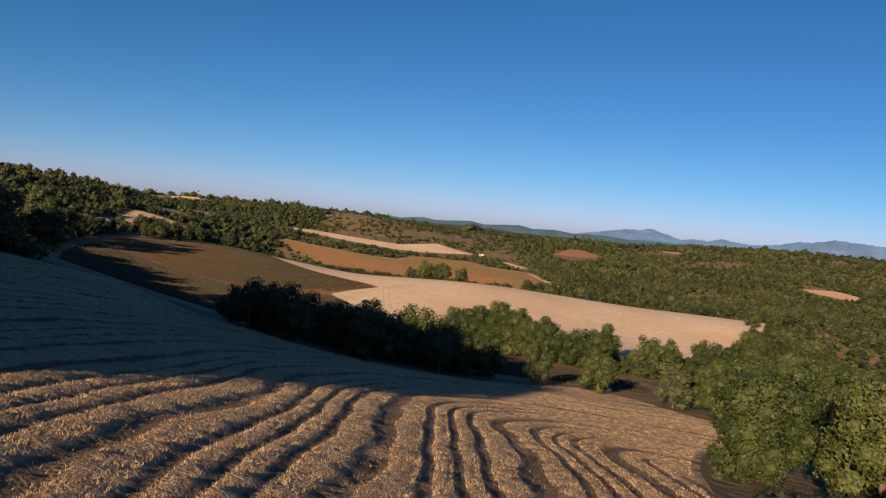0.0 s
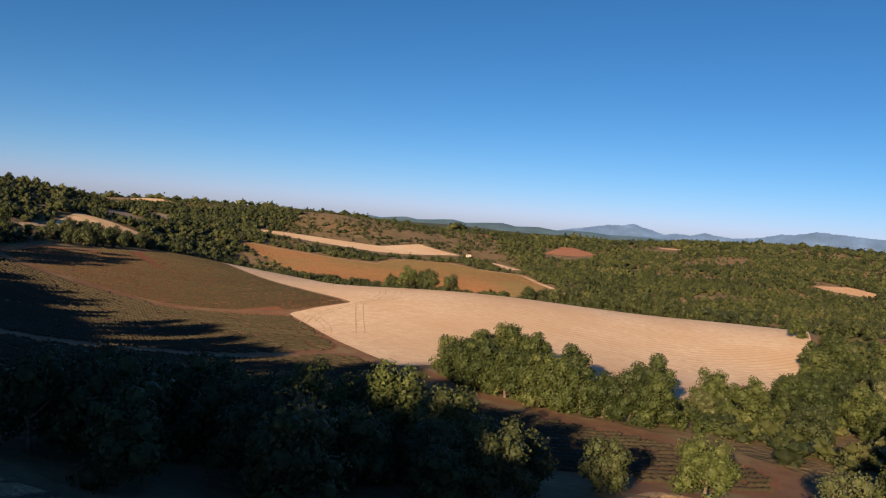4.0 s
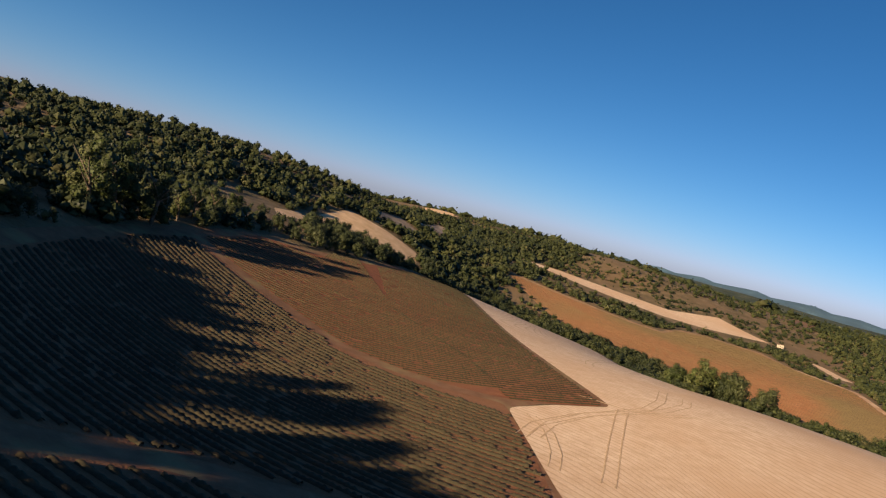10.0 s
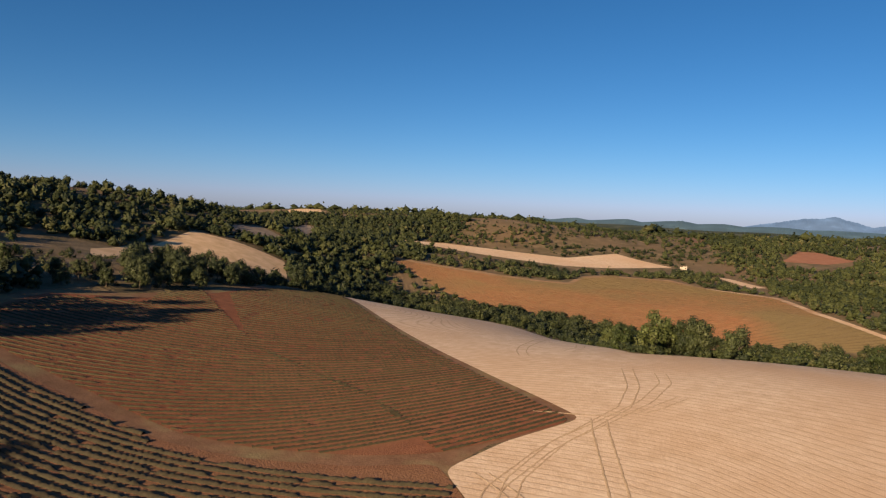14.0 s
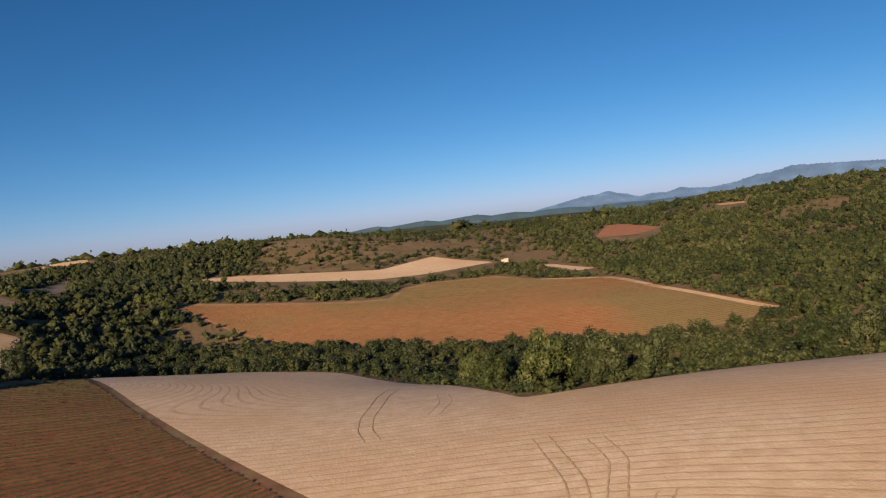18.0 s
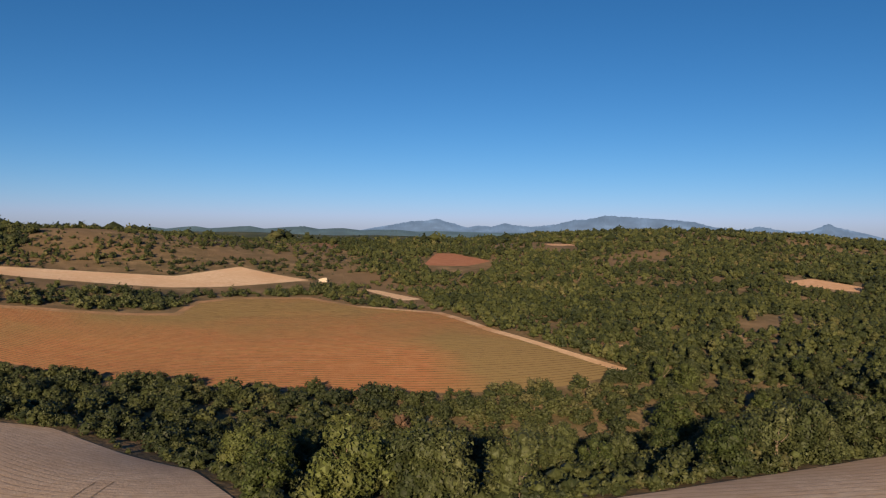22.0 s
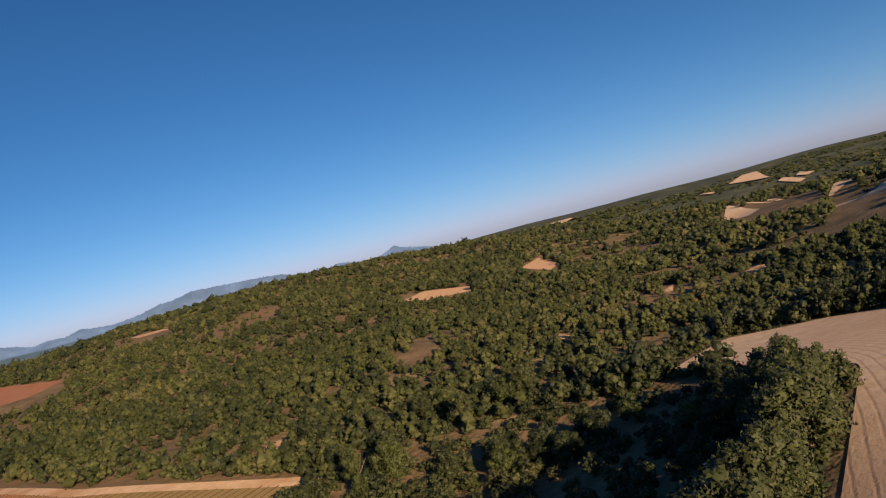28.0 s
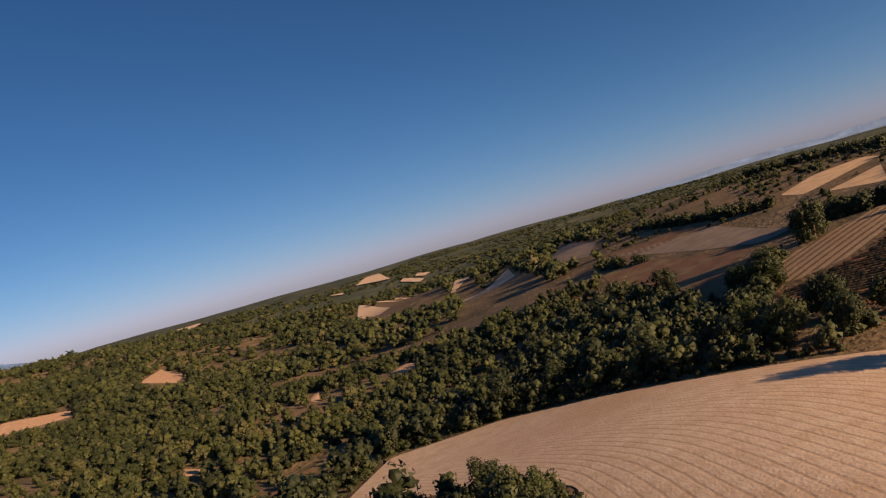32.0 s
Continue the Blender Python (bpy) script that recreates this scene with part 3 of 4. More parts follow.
# ---- rows of lavender ----
def planted_rows(poly, curve, offsets, pitch, width, height, material, label, group, margin=0.7, gap=0.05, seed=5, step=0.36):
    """Each row is one low hedge whose width and height swell at every plant."""
    r = np.random.default_rng(seed)
    poly = soften(poly)
    lo, hi = min(p[0] for p in poly), max(p[0] for p in poly)
    across = np.array([-1.0, -0.8, 0.0, 0.8, 1.0])
    rise = np.array([-0.1, 0.62, 1.0, 0.62, -0.1])
    for y0 in offsets:
        x = np.arange(lo, hi, 0.2)
        y = curve(x, y0)
        run = np.concatenate([[0], np.cumsum(np.hypot(np.diff(x), np.diff(y)))])
        s = np.arange(0, run[-1], step)
        x, y = np.interp(s, run, x), np.interp(s, run, y)
        hit, dist, _, _ = inside(poly, x, y)
        ok = hit & (dist > margin + 0.3 * r.normal())
        if ok.sum() < 12:
            continue
        first = np.argmax(ok)
        ok[first + np.argmax(~ok[first:]) if (~ok[first:]).any() else len(ok):] = False
        x, y, s = x[ok], y[ok], s[ok]
        if len(x) < 8:
            continue
        tx, ty = np.gradient(x), np.gradient(y)
        ln = np.hypot(tx, ty)
        nx, ny = -ty / ln, tx / ln
        swell = 0.7 + 0.24 * np.cos(2 * np.pi * s / pitch + 0.5 * r.normal(0, 1, len(s))) + r.normal(0, 0.10, len(s))
        miss = np.repeat(r.random(len(s) // 3 + 1) < gap, 3)[: len(s)]
        swell = np.where(miss, 0.08, np.clip(swell, 0.15, 1.2))
        w, h = width * (0.55 + 0.5 * swell), height * swell
        X = x[:, None] + nx[:, None] * across * w[:, None] + r.normal(0, 0.03, (len(x), 5))
        Y = y[:, None] + ny[:, None] * across * w[:, None] + r.normal(0, 0.03, (len(x), 5))
        Z = ground_z(x, y)[:, None] + 0.07 + rise * h[:, None] * (1 + r.normal(0, 0.1, (len(x), 5)))
        ob = new("lavender_hedge", mesh_of("lavender_hedge", np.stack([X, Y, Z], -1).reshape(-1, 3), lattice(len(x), 5), material))
        tagged(ob, label, "lavender", group)


def lower_rows(x, y0):
    return y0 + 0.0036 * np.minimum(x + 45, 0) ** 2 + 0.0022 * np.maximum(x + 45, 0) ** 2


def brown_rows(x, y0):
    return y0 + 0.6 * (x + 60) + 0.006 * (x + 60) ** 2


planted_rows(LAV_UPPER, lower_rows, np.arange(130, 216, 1.5), 0.7, 0.36, 0.38, LAVENDER, "row of clipped grey green lavender mounds", "rows of the upper lavender field")
planted_rows(LAV_LOWER, lower_rows, np.arange(80, 176, 1.8), 0.75, 0.40, 0.42, LAVENDER, "row of clipped lavender mounds in shade", "rows of the lower lavender field", seed=6)
SEAM = [(-110, 300), (-71, 256), (-60, 249), (-47, 239), (-37, 227), (-31, 218), (-60, 200), (-120, 220)]
planted_rows(SEAM[:6] + [(-33, 218), (-40, 216), (-52, 215), (-61, 216), (-76, 222), (-95, 228), (-108, 233), (-109, 257), (-98, 266)], brown_rows, np.arange(205, 300, 1.6), 0.7, 0.23, 0.22, DRY_LAV, "row of small dry lavender plants", "rows of the brown field", margin=-0.8, seed=7)
planted_rows([(-72, 255.4), (-61, 248.4), (-48, 238.4), (-38, 226.6), (-32.6, 218), (-27, 223), (-19, 231), (-31, 248), (-49, 276), (-66, 302), (-86, 335), (-92, 314), (-94, 290)], brown_rows, np.arange(196, 360, 1.75), 0.7, 0.25, 0.22, DRY_LAV, "row of small plants on red brown soil", "rows of the brown field", margin=-0.8, seed=8)
planted_rows(ORANGE_FIELD, lambda x, y0: y0 + (0.0042 - 0.000014 * (y0 - 372)) * (x - 45) ** 2, np.arange(366, 520, 1.6), 1e6, 0.13, 0.10, YOUNG_ROW, "row of low plants on orange soil", "rows of the orange field", seed=9, step=0.6)
planted_rows([(163, 272), (163, 267), (168, 256), (176, 247), (168, 243), (136, 262), (150, 270)], lambda x, y0: y0 + 2.0 * (x - 155), np.arange(204, 302, 3.0), 0.9, 0.30, 0.4, LAVENDER, "row of lavender on the shaded hill", "rows of the hill lavender", seed=10)


# ---- trees ----
phi = (1 + 5 ** 0.5) / 2
ICO = np.array([(a, c * phi, 0) for a in (-1, 1) for c in (-1, 1)] + [(0, a, c * phi) for a in (-1, 1) for c in (-1, 1)] + [(c * phi, 0, a) for a in (-1, 1) for c in (-1, 1)]) / math.hypot(1, phi)
ICO_FACES = np.array([f for f in itertools.combinations(range(12), 3) if all(np.linalg.norm(ICO[p] - ICO[q]) < 1.1 for p, q in itertools.combinations(f, 2))])


OCTA = np.array([(1, 0, 0), (0, 1, 0), (-1, 0, 0), (0, -1, 0), (0, 0, 1), (0, 0, -1)], float)
OCTA_FACES = np.array([(0, 1, 4), (1, 2, 4), (2, 3, 4), (3, 0, 4), (1, 0, 5), (2, 1, 5), (3, 2, 5), (0, 3, 5)])


def crown_arrays(seed, r, h, lumps, leaves, size, low=0.25, coarse=False):
    """Leaf cards that sit on several lumps, facing outward, for a crown of radius r and height h above z = 0, with the way each leaf faces."""
    g = np.random.default_rng(seed)
    c, cr = [(0, 0, 0.5 * h)], [0.5 * r]
    for k in range(lumps):
        a, u, q = g.uniform(0, 2 * np.pi), g.random(), g.uniform(0.5, 0.82)
        wide = math.sqrt(max(0.12, 1 - ((u - 0.35) / 0.68) ** 2)) * q * r
        c.append((math.cos(a) * wide, math.sin(a) * wide, h * (0.06 + low * 0.3 + 0.80 * u)))
        cr.append(g.uniform(1.0, 1.7) * r / lumps ** 0.5)
    c, cr = np.array(c), np.array(cr)
    w = cr ** 2 / (cr ** 2).sum()
    k = g.choice(len(c), leaves * 2, p=w)
    d = g.normal(0, 1, (leaves * 2, 3))
    d /= np.linalg.norm(d, axis=1, keepdims=True)
    rad = cr[k] * (0.74 + (0.3 if coarse else 0.52) * g.random(len(k)) ** 1.5)
    p = c[k] + d * rad[:, None] * np.array([1, 1, min(1.0, h / (2 * r) + 0.25)])
    depth = np.min(np.linalg.norm(p[:, None] - c[None], axis=2) / cr[None], axis=1)
    keep = np.argsort(-depth)[:leaves]
    p, d = p[keep], d[keep]
    p[:, 2] = np.maximum(p[:, 2], 0.05 * h)
    nrm = d + g.normal(0, 0.5, d.shape)
    nrm /= np.linalg.norm(nrm, axis=1, keepdims=True)
    t = np.cross(nrm, g.normal(0, 1, d.shape))
    t /= np.linalg.norm(t, axis=1, keepdims=True)
    b = np.cross(nrm, t)
    s = size * g.uniform(0.6, 1.35, (len(p), 1))
    V = np.stack([p - t * s, p + t * s * 0.8 + b * s * 0.4, p + b * s * 1.3 - t * s * 0.2], 1).reshape(-1, 3)
    away = (p - np.array([0, 0, 0.42 * h])) / np.array([r, r, 0.6 * h])
    N = np.repeat(0.62 * d + 0.55 * away, 3, axis=0)
    VV, NN = [V], [N]
    ball, sides = (OCTA * 1.12, OCTA_FACES) if coarse else (ICO, ICO_FACES)
    for cc, rr in zip(c, cr):
        f = ball * g.uniform(0.8, 1.15, (len(ball), 1)) * np.array([1, 1, min(1.3, h / (2 * r))])
        q = f * rr * (0.88 if coarse else 0.66) + cc
        q[:, 2] = np.maximum(q[:, 2], 0.04 * h)
        VV.append(q[sides].reshape(-1, 3))
        NN.append((0.62 * ball + 0.55 * (q - np.array([0, 0, 0.42 * h])) / np.array([r, r, 0.6 * h]))[sides].reshape(-1, 3))
    V, N = np.concatenate(VV), np.concatenate(NN)
    return V, np.arange(len(V)).reshape(-1, 3), N / np.maximum(np.linalg.norm(N, axis=1, keepdims=True), 1e-6)


def leafy(name, V, F, N, tone, material):
    """A crown's mesh with the way its leaves take the light, and a tone for each tree."""
    me = mesh_of(name, V, F, material, True)
    me.attributes.new("soft", "FLOAT_VECTOR", "POINT").data.foreach_set("vector", np.asarray(N, np.float32).ravel())
    me.attributes.new("tone", "FLOAT", "POINT").data.foreach_set("value", np.broadcast_to(np.asarray(tone, np.float32), len(V)).copy())
    return me


def limb(a, b, ra, rb, n=6):
    a, b = np.array(a, float), np.array(b, float)
    d = (b - a) / np.linalg.norm(b - a)
    u = np.cross(d, (0.3, 0.9, 0.1))
    u /= np.linalg.norm(u)
    v = np.cross(d, u)
    k = np.arange(n) * 2 * np.pi / n
    ring = np.cos(k)[:, None] * u + np.sin(k)[:, None] * v
    V = np.concatenate([a + ring * ra, (a + b) / 2 + ring * (ra + rb) / 2 + 0.04 * np.sin(7 * a.sum()), b + ring * rb])
    F = [[q * n + i, q * n + (i + 1) % n, (q + 1) * n + (i + 1) % n, (q + 1) * n + i] for q in range(2) for i in range(n)]
    return V, np.array(F)


def trunk_mesh(seed, h, r):
    g = np.random.default_rng(seed)
    V, F, base = [], [], 0
    stems = [((0, 0, -0.4), (0.05 * h * g.normal(), 0.05 * h * g.normal(), 0.5 * h), r, r * 0.55)]
    top = stems[0][1]
    for k in range(5):
        a = k * 1.3 + g.uniform(0, 1)
        st = np.array(top) * g.uniform(0.45, 1.0)
        stems.append((tuple(st), tuple(st + np.array([math.cos(a) * 0.24 * h, math.sin(a) * 0.24 * h, 0.30 * h * g.uniform(0.6, 1.2)])), r * 0.4, r * 0.12))
    for s in stems:
        v, f = limb(*s)
        V.append(v), F.append(f + base)
        base += len(v)
    return mesh_of("trunk", np.concatenate(V), np.concatenate(F), BARK)


KINDS = {}


def tree_kind(key, seed, r, h, leaves, size, material, lumps=9, low=0.08, lift=0.03):
    v, f, n = crown_arrays(seed, r, h * (1 - lift), lumps, leaves, size, low)
    v[:, 2] += h * lift
    KINDS[key] = (trunk_mesh(seed, h, 0.035 * h), leafy("crown", v, f, n, 0.0, material))


for k in range(3):
    tree_kind("verge%d" % k, 10 + k, 3.0, 6.0, 9000, 0.125, LEAF, lumps=34)
for k in range(4):
    tree_kind("oak%d" % k, 20 + k, 3.0, 6.0, 4600, 0.15, LEAF, lumps=26)
for k in range(3):
    tree_kind("holm%d" % k, 40 + k, 2.7, 5.4, 2400, 0.16, LEAF_DARK, lumps=22)
for k in range(4):
    tree_kind("glade%d" % k, 50 + k, 2.7, 5.4, 3000, 0.145, LEAF if k % 2 else LEAF_DARK, lumps=28)
for k in range(2):
    tree_kind("pale%d" % k, 60 + k, 2.3, 4.4, 2800, 0.125, LEAF_GREY, lumps=24)
tree_kind("dry0", 70, 1.8, 4.4, 700, 0.09, LEAF_RED, lumps=7)
for k in range(2):
    tree_kind("tall%d" % k, 80 + k, 2.0, 8.0, 2000, 0.15, LEAF, lumps=14, low=0.1)

LABELS = {"verge": "green downy oak with a full leafy crown", "oak": "broad green downy oak with leafy crown", "holm": "dark green holm oak with a dense crown", "pale": "pale grey green bushy tree", "dry": "withered reddish brown bush", "tall": "tall narrow green tree", "glade": "green oak with a dense rounded crown"}
CATS = {"dry": "bush"}


def plant(key, x, y, size=1.0, turn=0.0, group="", note=""):
    z = float(ground_z(x, y))
    base = new("tree")
    base.matrix_basis = pose(x, y, z, 0, 0, turn) @ Matrix.Diagonal((size, size, size, 1))
    for part_name, me in zip(("trunk", "crown"), KINDS[key]):
        p = new(part_name, me)
        p.parent = base
    kind = key.rstrip("0123456789")
    tagged(base, LABELS[kind] + (" " + note if note else ""), CATS.get(kind, "tree"), group)
    return base


def wood(poly, count, keys, lo, hi, group, note, seed, spacing=2.6):
    """Single trees, at random but never too close, inside a polygon."""
    g = np.random.default_rng(seed)
    px, py = [p[0] for p in poly], [p[1] for p in poly]
    done = []
    for _ in range(count * 12):
        x, y = g.uniform(min(px), max(px)), g.uniform(min(py), max(py))
        if not inside(poly, [x], [y])[0][0] or any(inside(q, [x], [y])[0][0] for q in FIELDS.values()):
            continue
        if any((x - a) ** 2 + (y - b) ** 2 < spacing ** 2 for a, b in done):
            continue
        done.append((x, y))
        plant(keys[int(g.integers(len(keys)))], x, y, g.uniform(lo, hi), g.uniform(0, 360), group, note)
        if len(done) >= count:
            break


FIELDS["gully_floor"] = [(36, 314), (60, 305), (84, 311), (92, 330), (84, 342), (60, 344), (40, 341)]
GREEN = ["oak0", "oak1", "oak2", "oak3", "oak1", "holm0", "pale0"]
MIXED = ["glade0", "glade2", "glade0", "holm1", "glade2", "glade1", "holm0", "glade3"]
DARK = ["holm0", "holm1", "holm2", "glade0"]
HEDGE_FRONT = [(5, 165), (8, 157), (12.5, 152), (17, 148.5), (22, 146), (28, 143.5), (35, 142)]
HEDGE_BACK = [(9, 172), (12, 178), (17, 179.5), (22, 175)]
gh = random.Random(4)
for line in (HEDGE_FRONT, HEDGE_BACK):
    for (ax, ay), (bx, by) in zip(line, line[1:]):
        for q in (0.1, 0.6):
            plant(gh.choice(["oak0", "oak1", "oak2", "oak3"]), ax + (bx - ax) * q + gh.uniform(-0.6, 0.6), ay + (by - ay) * q + gh.uniform(-0.6, 0.6), gh.uniform(1.0, 1.3), gh.uniform(0, 360), "hedge trees beside the wheat field", "beside the wheat")
for hx, hy, hs, key in ((26.5, 170, 1.2, "oak1"), (30, 161, 0.8, "pale1"), (38, 163, 1.3, "oak2"), (48, 165, 1.15, "oak0"), (53, 168, 0.95, "pale0"), (60, 160, 1.25, "oak3"), (67, 170, 1.1, "oak1"), (76, 184, 1.2, "oak0"), (85, 198, 1.5, "oak2"), (48, 150, 1.25, "oak1"), (43, 154, 0.85, "pale1"), (58, 150, 1.1, "oak2"), (66, 131, 1.5, "oak0"), (24.5, 106, 0.95, "oak3"), (34, 101, 1.15, "pale0"), (41, 96, 1.35, "oak1"), (46, 92, 1.5, "oak2"), (50, 136, 1.1, "holm0"), (58, 126, 1.2, "oak3"), (16, 172, 0.9, "holm1"), (20, 165, 0.85, "oak0")):
    plant(key, hx, hy, hs, hx * 41, "hedge trees beside the wheat field", "beside the wheat")
wood([(64, 128), (82, 140), (104, 190), (116, 260), (92, 214), (72, 178), (62, 150)], 34, GREEN, 0.8, 1.25, "hedge trees beside the wheat field", "below the wheat", 2, 4.4)
wood([(19, 44), (24, 59), (35, 70), (56, 77), (60, 88), (42, 90), (36, 95), (36, 106), (64, 112), (66, 60), (52, 40), (22, 30)], 26, ["verge0", "verge1", "verge2", "verge1", "holm0"], 0.8, 1.55, "trees on the edge of the stubble field", "by the stubble", 3, 4.8)
wood([(-24, 81), (-10, 79), (3, 89), (12, 100), (18, 107), (2, 102), (-12, 101), (-21, 96), (-25, 88)], 18, DARK + ["glade0"], 0.75, 1.15, "shaded trees between the fields", "in the shade", 4, 3.4)
wood([(-48, 66), (-50, 92), (-62, 122), (-92, 122), (-66, 66)], 16, DARK, 1.0, 1.45, "trees of the shaded wood", "at the shaded edge", 5, 5.0)
wood([(-62, 124), (-66, 132), (-84, 156), (-98, 186), (-114, 190), (-100, 120)], 14, DARK, 0.6, 0.9, "trees of the shaded wood", "at the shaded edge", 15, 4.0)
# Oversized trees out of view, added to cast the long shade over the stubble.
wood([(-26, 12), (-27, 24), (-35, 42), (-49, 62), (-64, 62), (-60, 20), (-58, -14), (-46, -22), (-35, -5)], 30, DARK, 2.3, 2.9, "trees unseen beside the stubble field", "unseen beside the stubble", 6, 3.6)
wood([(-16, 319), (-9, 284), (6, 283), (24, 287), (58, 298), (76, 302), (80, 345), (40, 345), (0, 340)], 28, MIXED, 0.75, 1.05, "trees of the wooded gully", "in the gully", 7, 4.0)
wood([(76, 302), (104, 305), (113, 318), (113, 328), (103, 338), (88, 352), (80, 360)], 24, MIXED, 0.7, 1.05, "trees of the wooded gully", "in the gully", 8, 2.8)
wood([(76, 358), (112, 356), (124, 352), (126, 372), (96, 392), (80, 388)], 12, MIXED, 0.75, 1.1, "trees of the wooded gully", "in the gully", 18, 3.8)
wood([(-112, 236), (-116, 258), (-106, 272), (-99, 288), (-101, 294), (-116, 284), (-126, 262), (-124, 240)], 18, DARK, 0.6, 0.95, "trees above the brown field", "above the brown field", 9, 4.8)
wood([(-97, 298), (-99, 318), (-108, 326), (-124, 318), (-126, 296), (-114, 284), (-103, 284)], 26, DARK, 0.7, 1.1, "trees below the golden meadow", "below the meadow", 19, 3.4)
wood([(120, 262), (134, 284), (142, 300), (150, 318), (160, 310), (150, 285), (136, 262)], 12, DARK + ["oak1"], 0.9, 1.2, "trees below the shaded hill", "below the hill", 10, 4.4)
# The five tallest are added mostly out of view, to throw finger-shaped shadows.
for tx, ty, ts in ((-112, 206, 1.8), (-114, 214, 1.9), (-111, 221, 1.7), (-117, 209, 1.8), (-118, 219, 1.9), (-116, 234, 1.15), (-119, 242, 1.15), (-121, 251, 1.2), (-124, 262, 1.1)):
    plant("tall%d" % (int(tx) % 2), tx, ty, ts, tx * 7, "tall trees above the brown field", "above the brown field")
for tx, ty, ts, key in ((-19, 114, 0.75, "oak2"), (-6.4, 112, 1.0, "oak0"), (-2.5, 105.5, 1.3, "oak3"), (-9, 100, 1.25, "oak1"), (-13, 105, 0.95, "holm1"), (-17, 96, 1.1, "holm2"), (-22, 103, 0.8, "holm0"), (2, 100, 1.2, "oak2")):
    plant(key, tx, ty, ts, tx * 23, "shaded trees between the fields", "above the lavender")
plant("dry0", 15.5, 350, 1.1, 20, note="by the orange field")
EDGE = [(-8, 285), (6, 284), (23, 288.5), (40, 293.5), (58, 299.5), (76, 302), (92, 305)]
ge = random.Random(5)
for (ax, ay), (bx, by) in zip(EDGE, EDGE[1:]):
    n = max(2, int(math.hypot(bx - ax, by - ay) / 4.6))
    for k in range(n):
        q = (k + ge.uniform(0.1, 0.9)) / n
        if 13 < ax + (bx - ax) * q < 33:
            continue
        plant(ge.choice(MIXED), ax + (bx - ax) * q, ay + (by - ay) * q + ge.uniform(0.4, 2.4), ge.uniform(1.05, 1.5), ge.uniform(0, 360), "trees of the wooded gully", "at the wheat edge")
plant("tall0", 77, 366, 0.95, 15, note="in the gully")
plant("glade1", 63, 341, 1.5, 60, "trees of the wooded gully", "in the gully")
plant("dry0", 79, 394, 0.8, 60, note="on bare clay")
plant("dry0", 83, 391, 0.6, 10, note="on bare clay")
plant("oak1", 114, 264, 1.0, 33, "hedge trees beside the wheat field", "below the wheat")
# Six more trees added outside the view, to shade the foot of the verge.
for tx, ty, ts in ((17, 14, 1.0), (20, 22, 1.15), (24, 29, 1.1), (28, 22, 1.2), (24, 13, 1.1), (32, 33, 1.1)):
    plant("verge%d" % (ty % 3), tx, ty, ts, tx * 31, "trees on the edge of the stubble field", "by the stubble")
plant("dry0", 36, 168, 0.9, 80, note="in the hedge")
plant("dry0", 60, 178, 0.8, 140, note="in the hedge")
plant("holm2", -95, 330, 1.35, 40, note="at the field corner")
plant("holm0", 196, 286, 1.2, 10, note="alone on the hill")
plant("holm1", 193, 256, 1.5, 70, note="round on the hill")
plant("oak2", 168, 271, 1.1, 100, note="on the hill edge")
plant("oak0", 172, 275, 0.9, 200, note="on the hill edge")


# ---- far woods and scrub ----
FIELDS["meadow_hollow"] = [(-97, 296), (-101, 330), (-128, 336), (-152, 336), (-166, 346), (-182, 332), (-168, 304), (-142, 278), (-113, 262), (-105, 274)]
OPEN = {"gold_field": 64, "gold_meadow": 30, "fallow_field": 16, "upper_fallow_field": 16, "cream_field": 24, "clearing_field": 30, "far_clearing_field": 50, "ridge_clearing": 50, "red_field": 36, "clay_scar": 14}


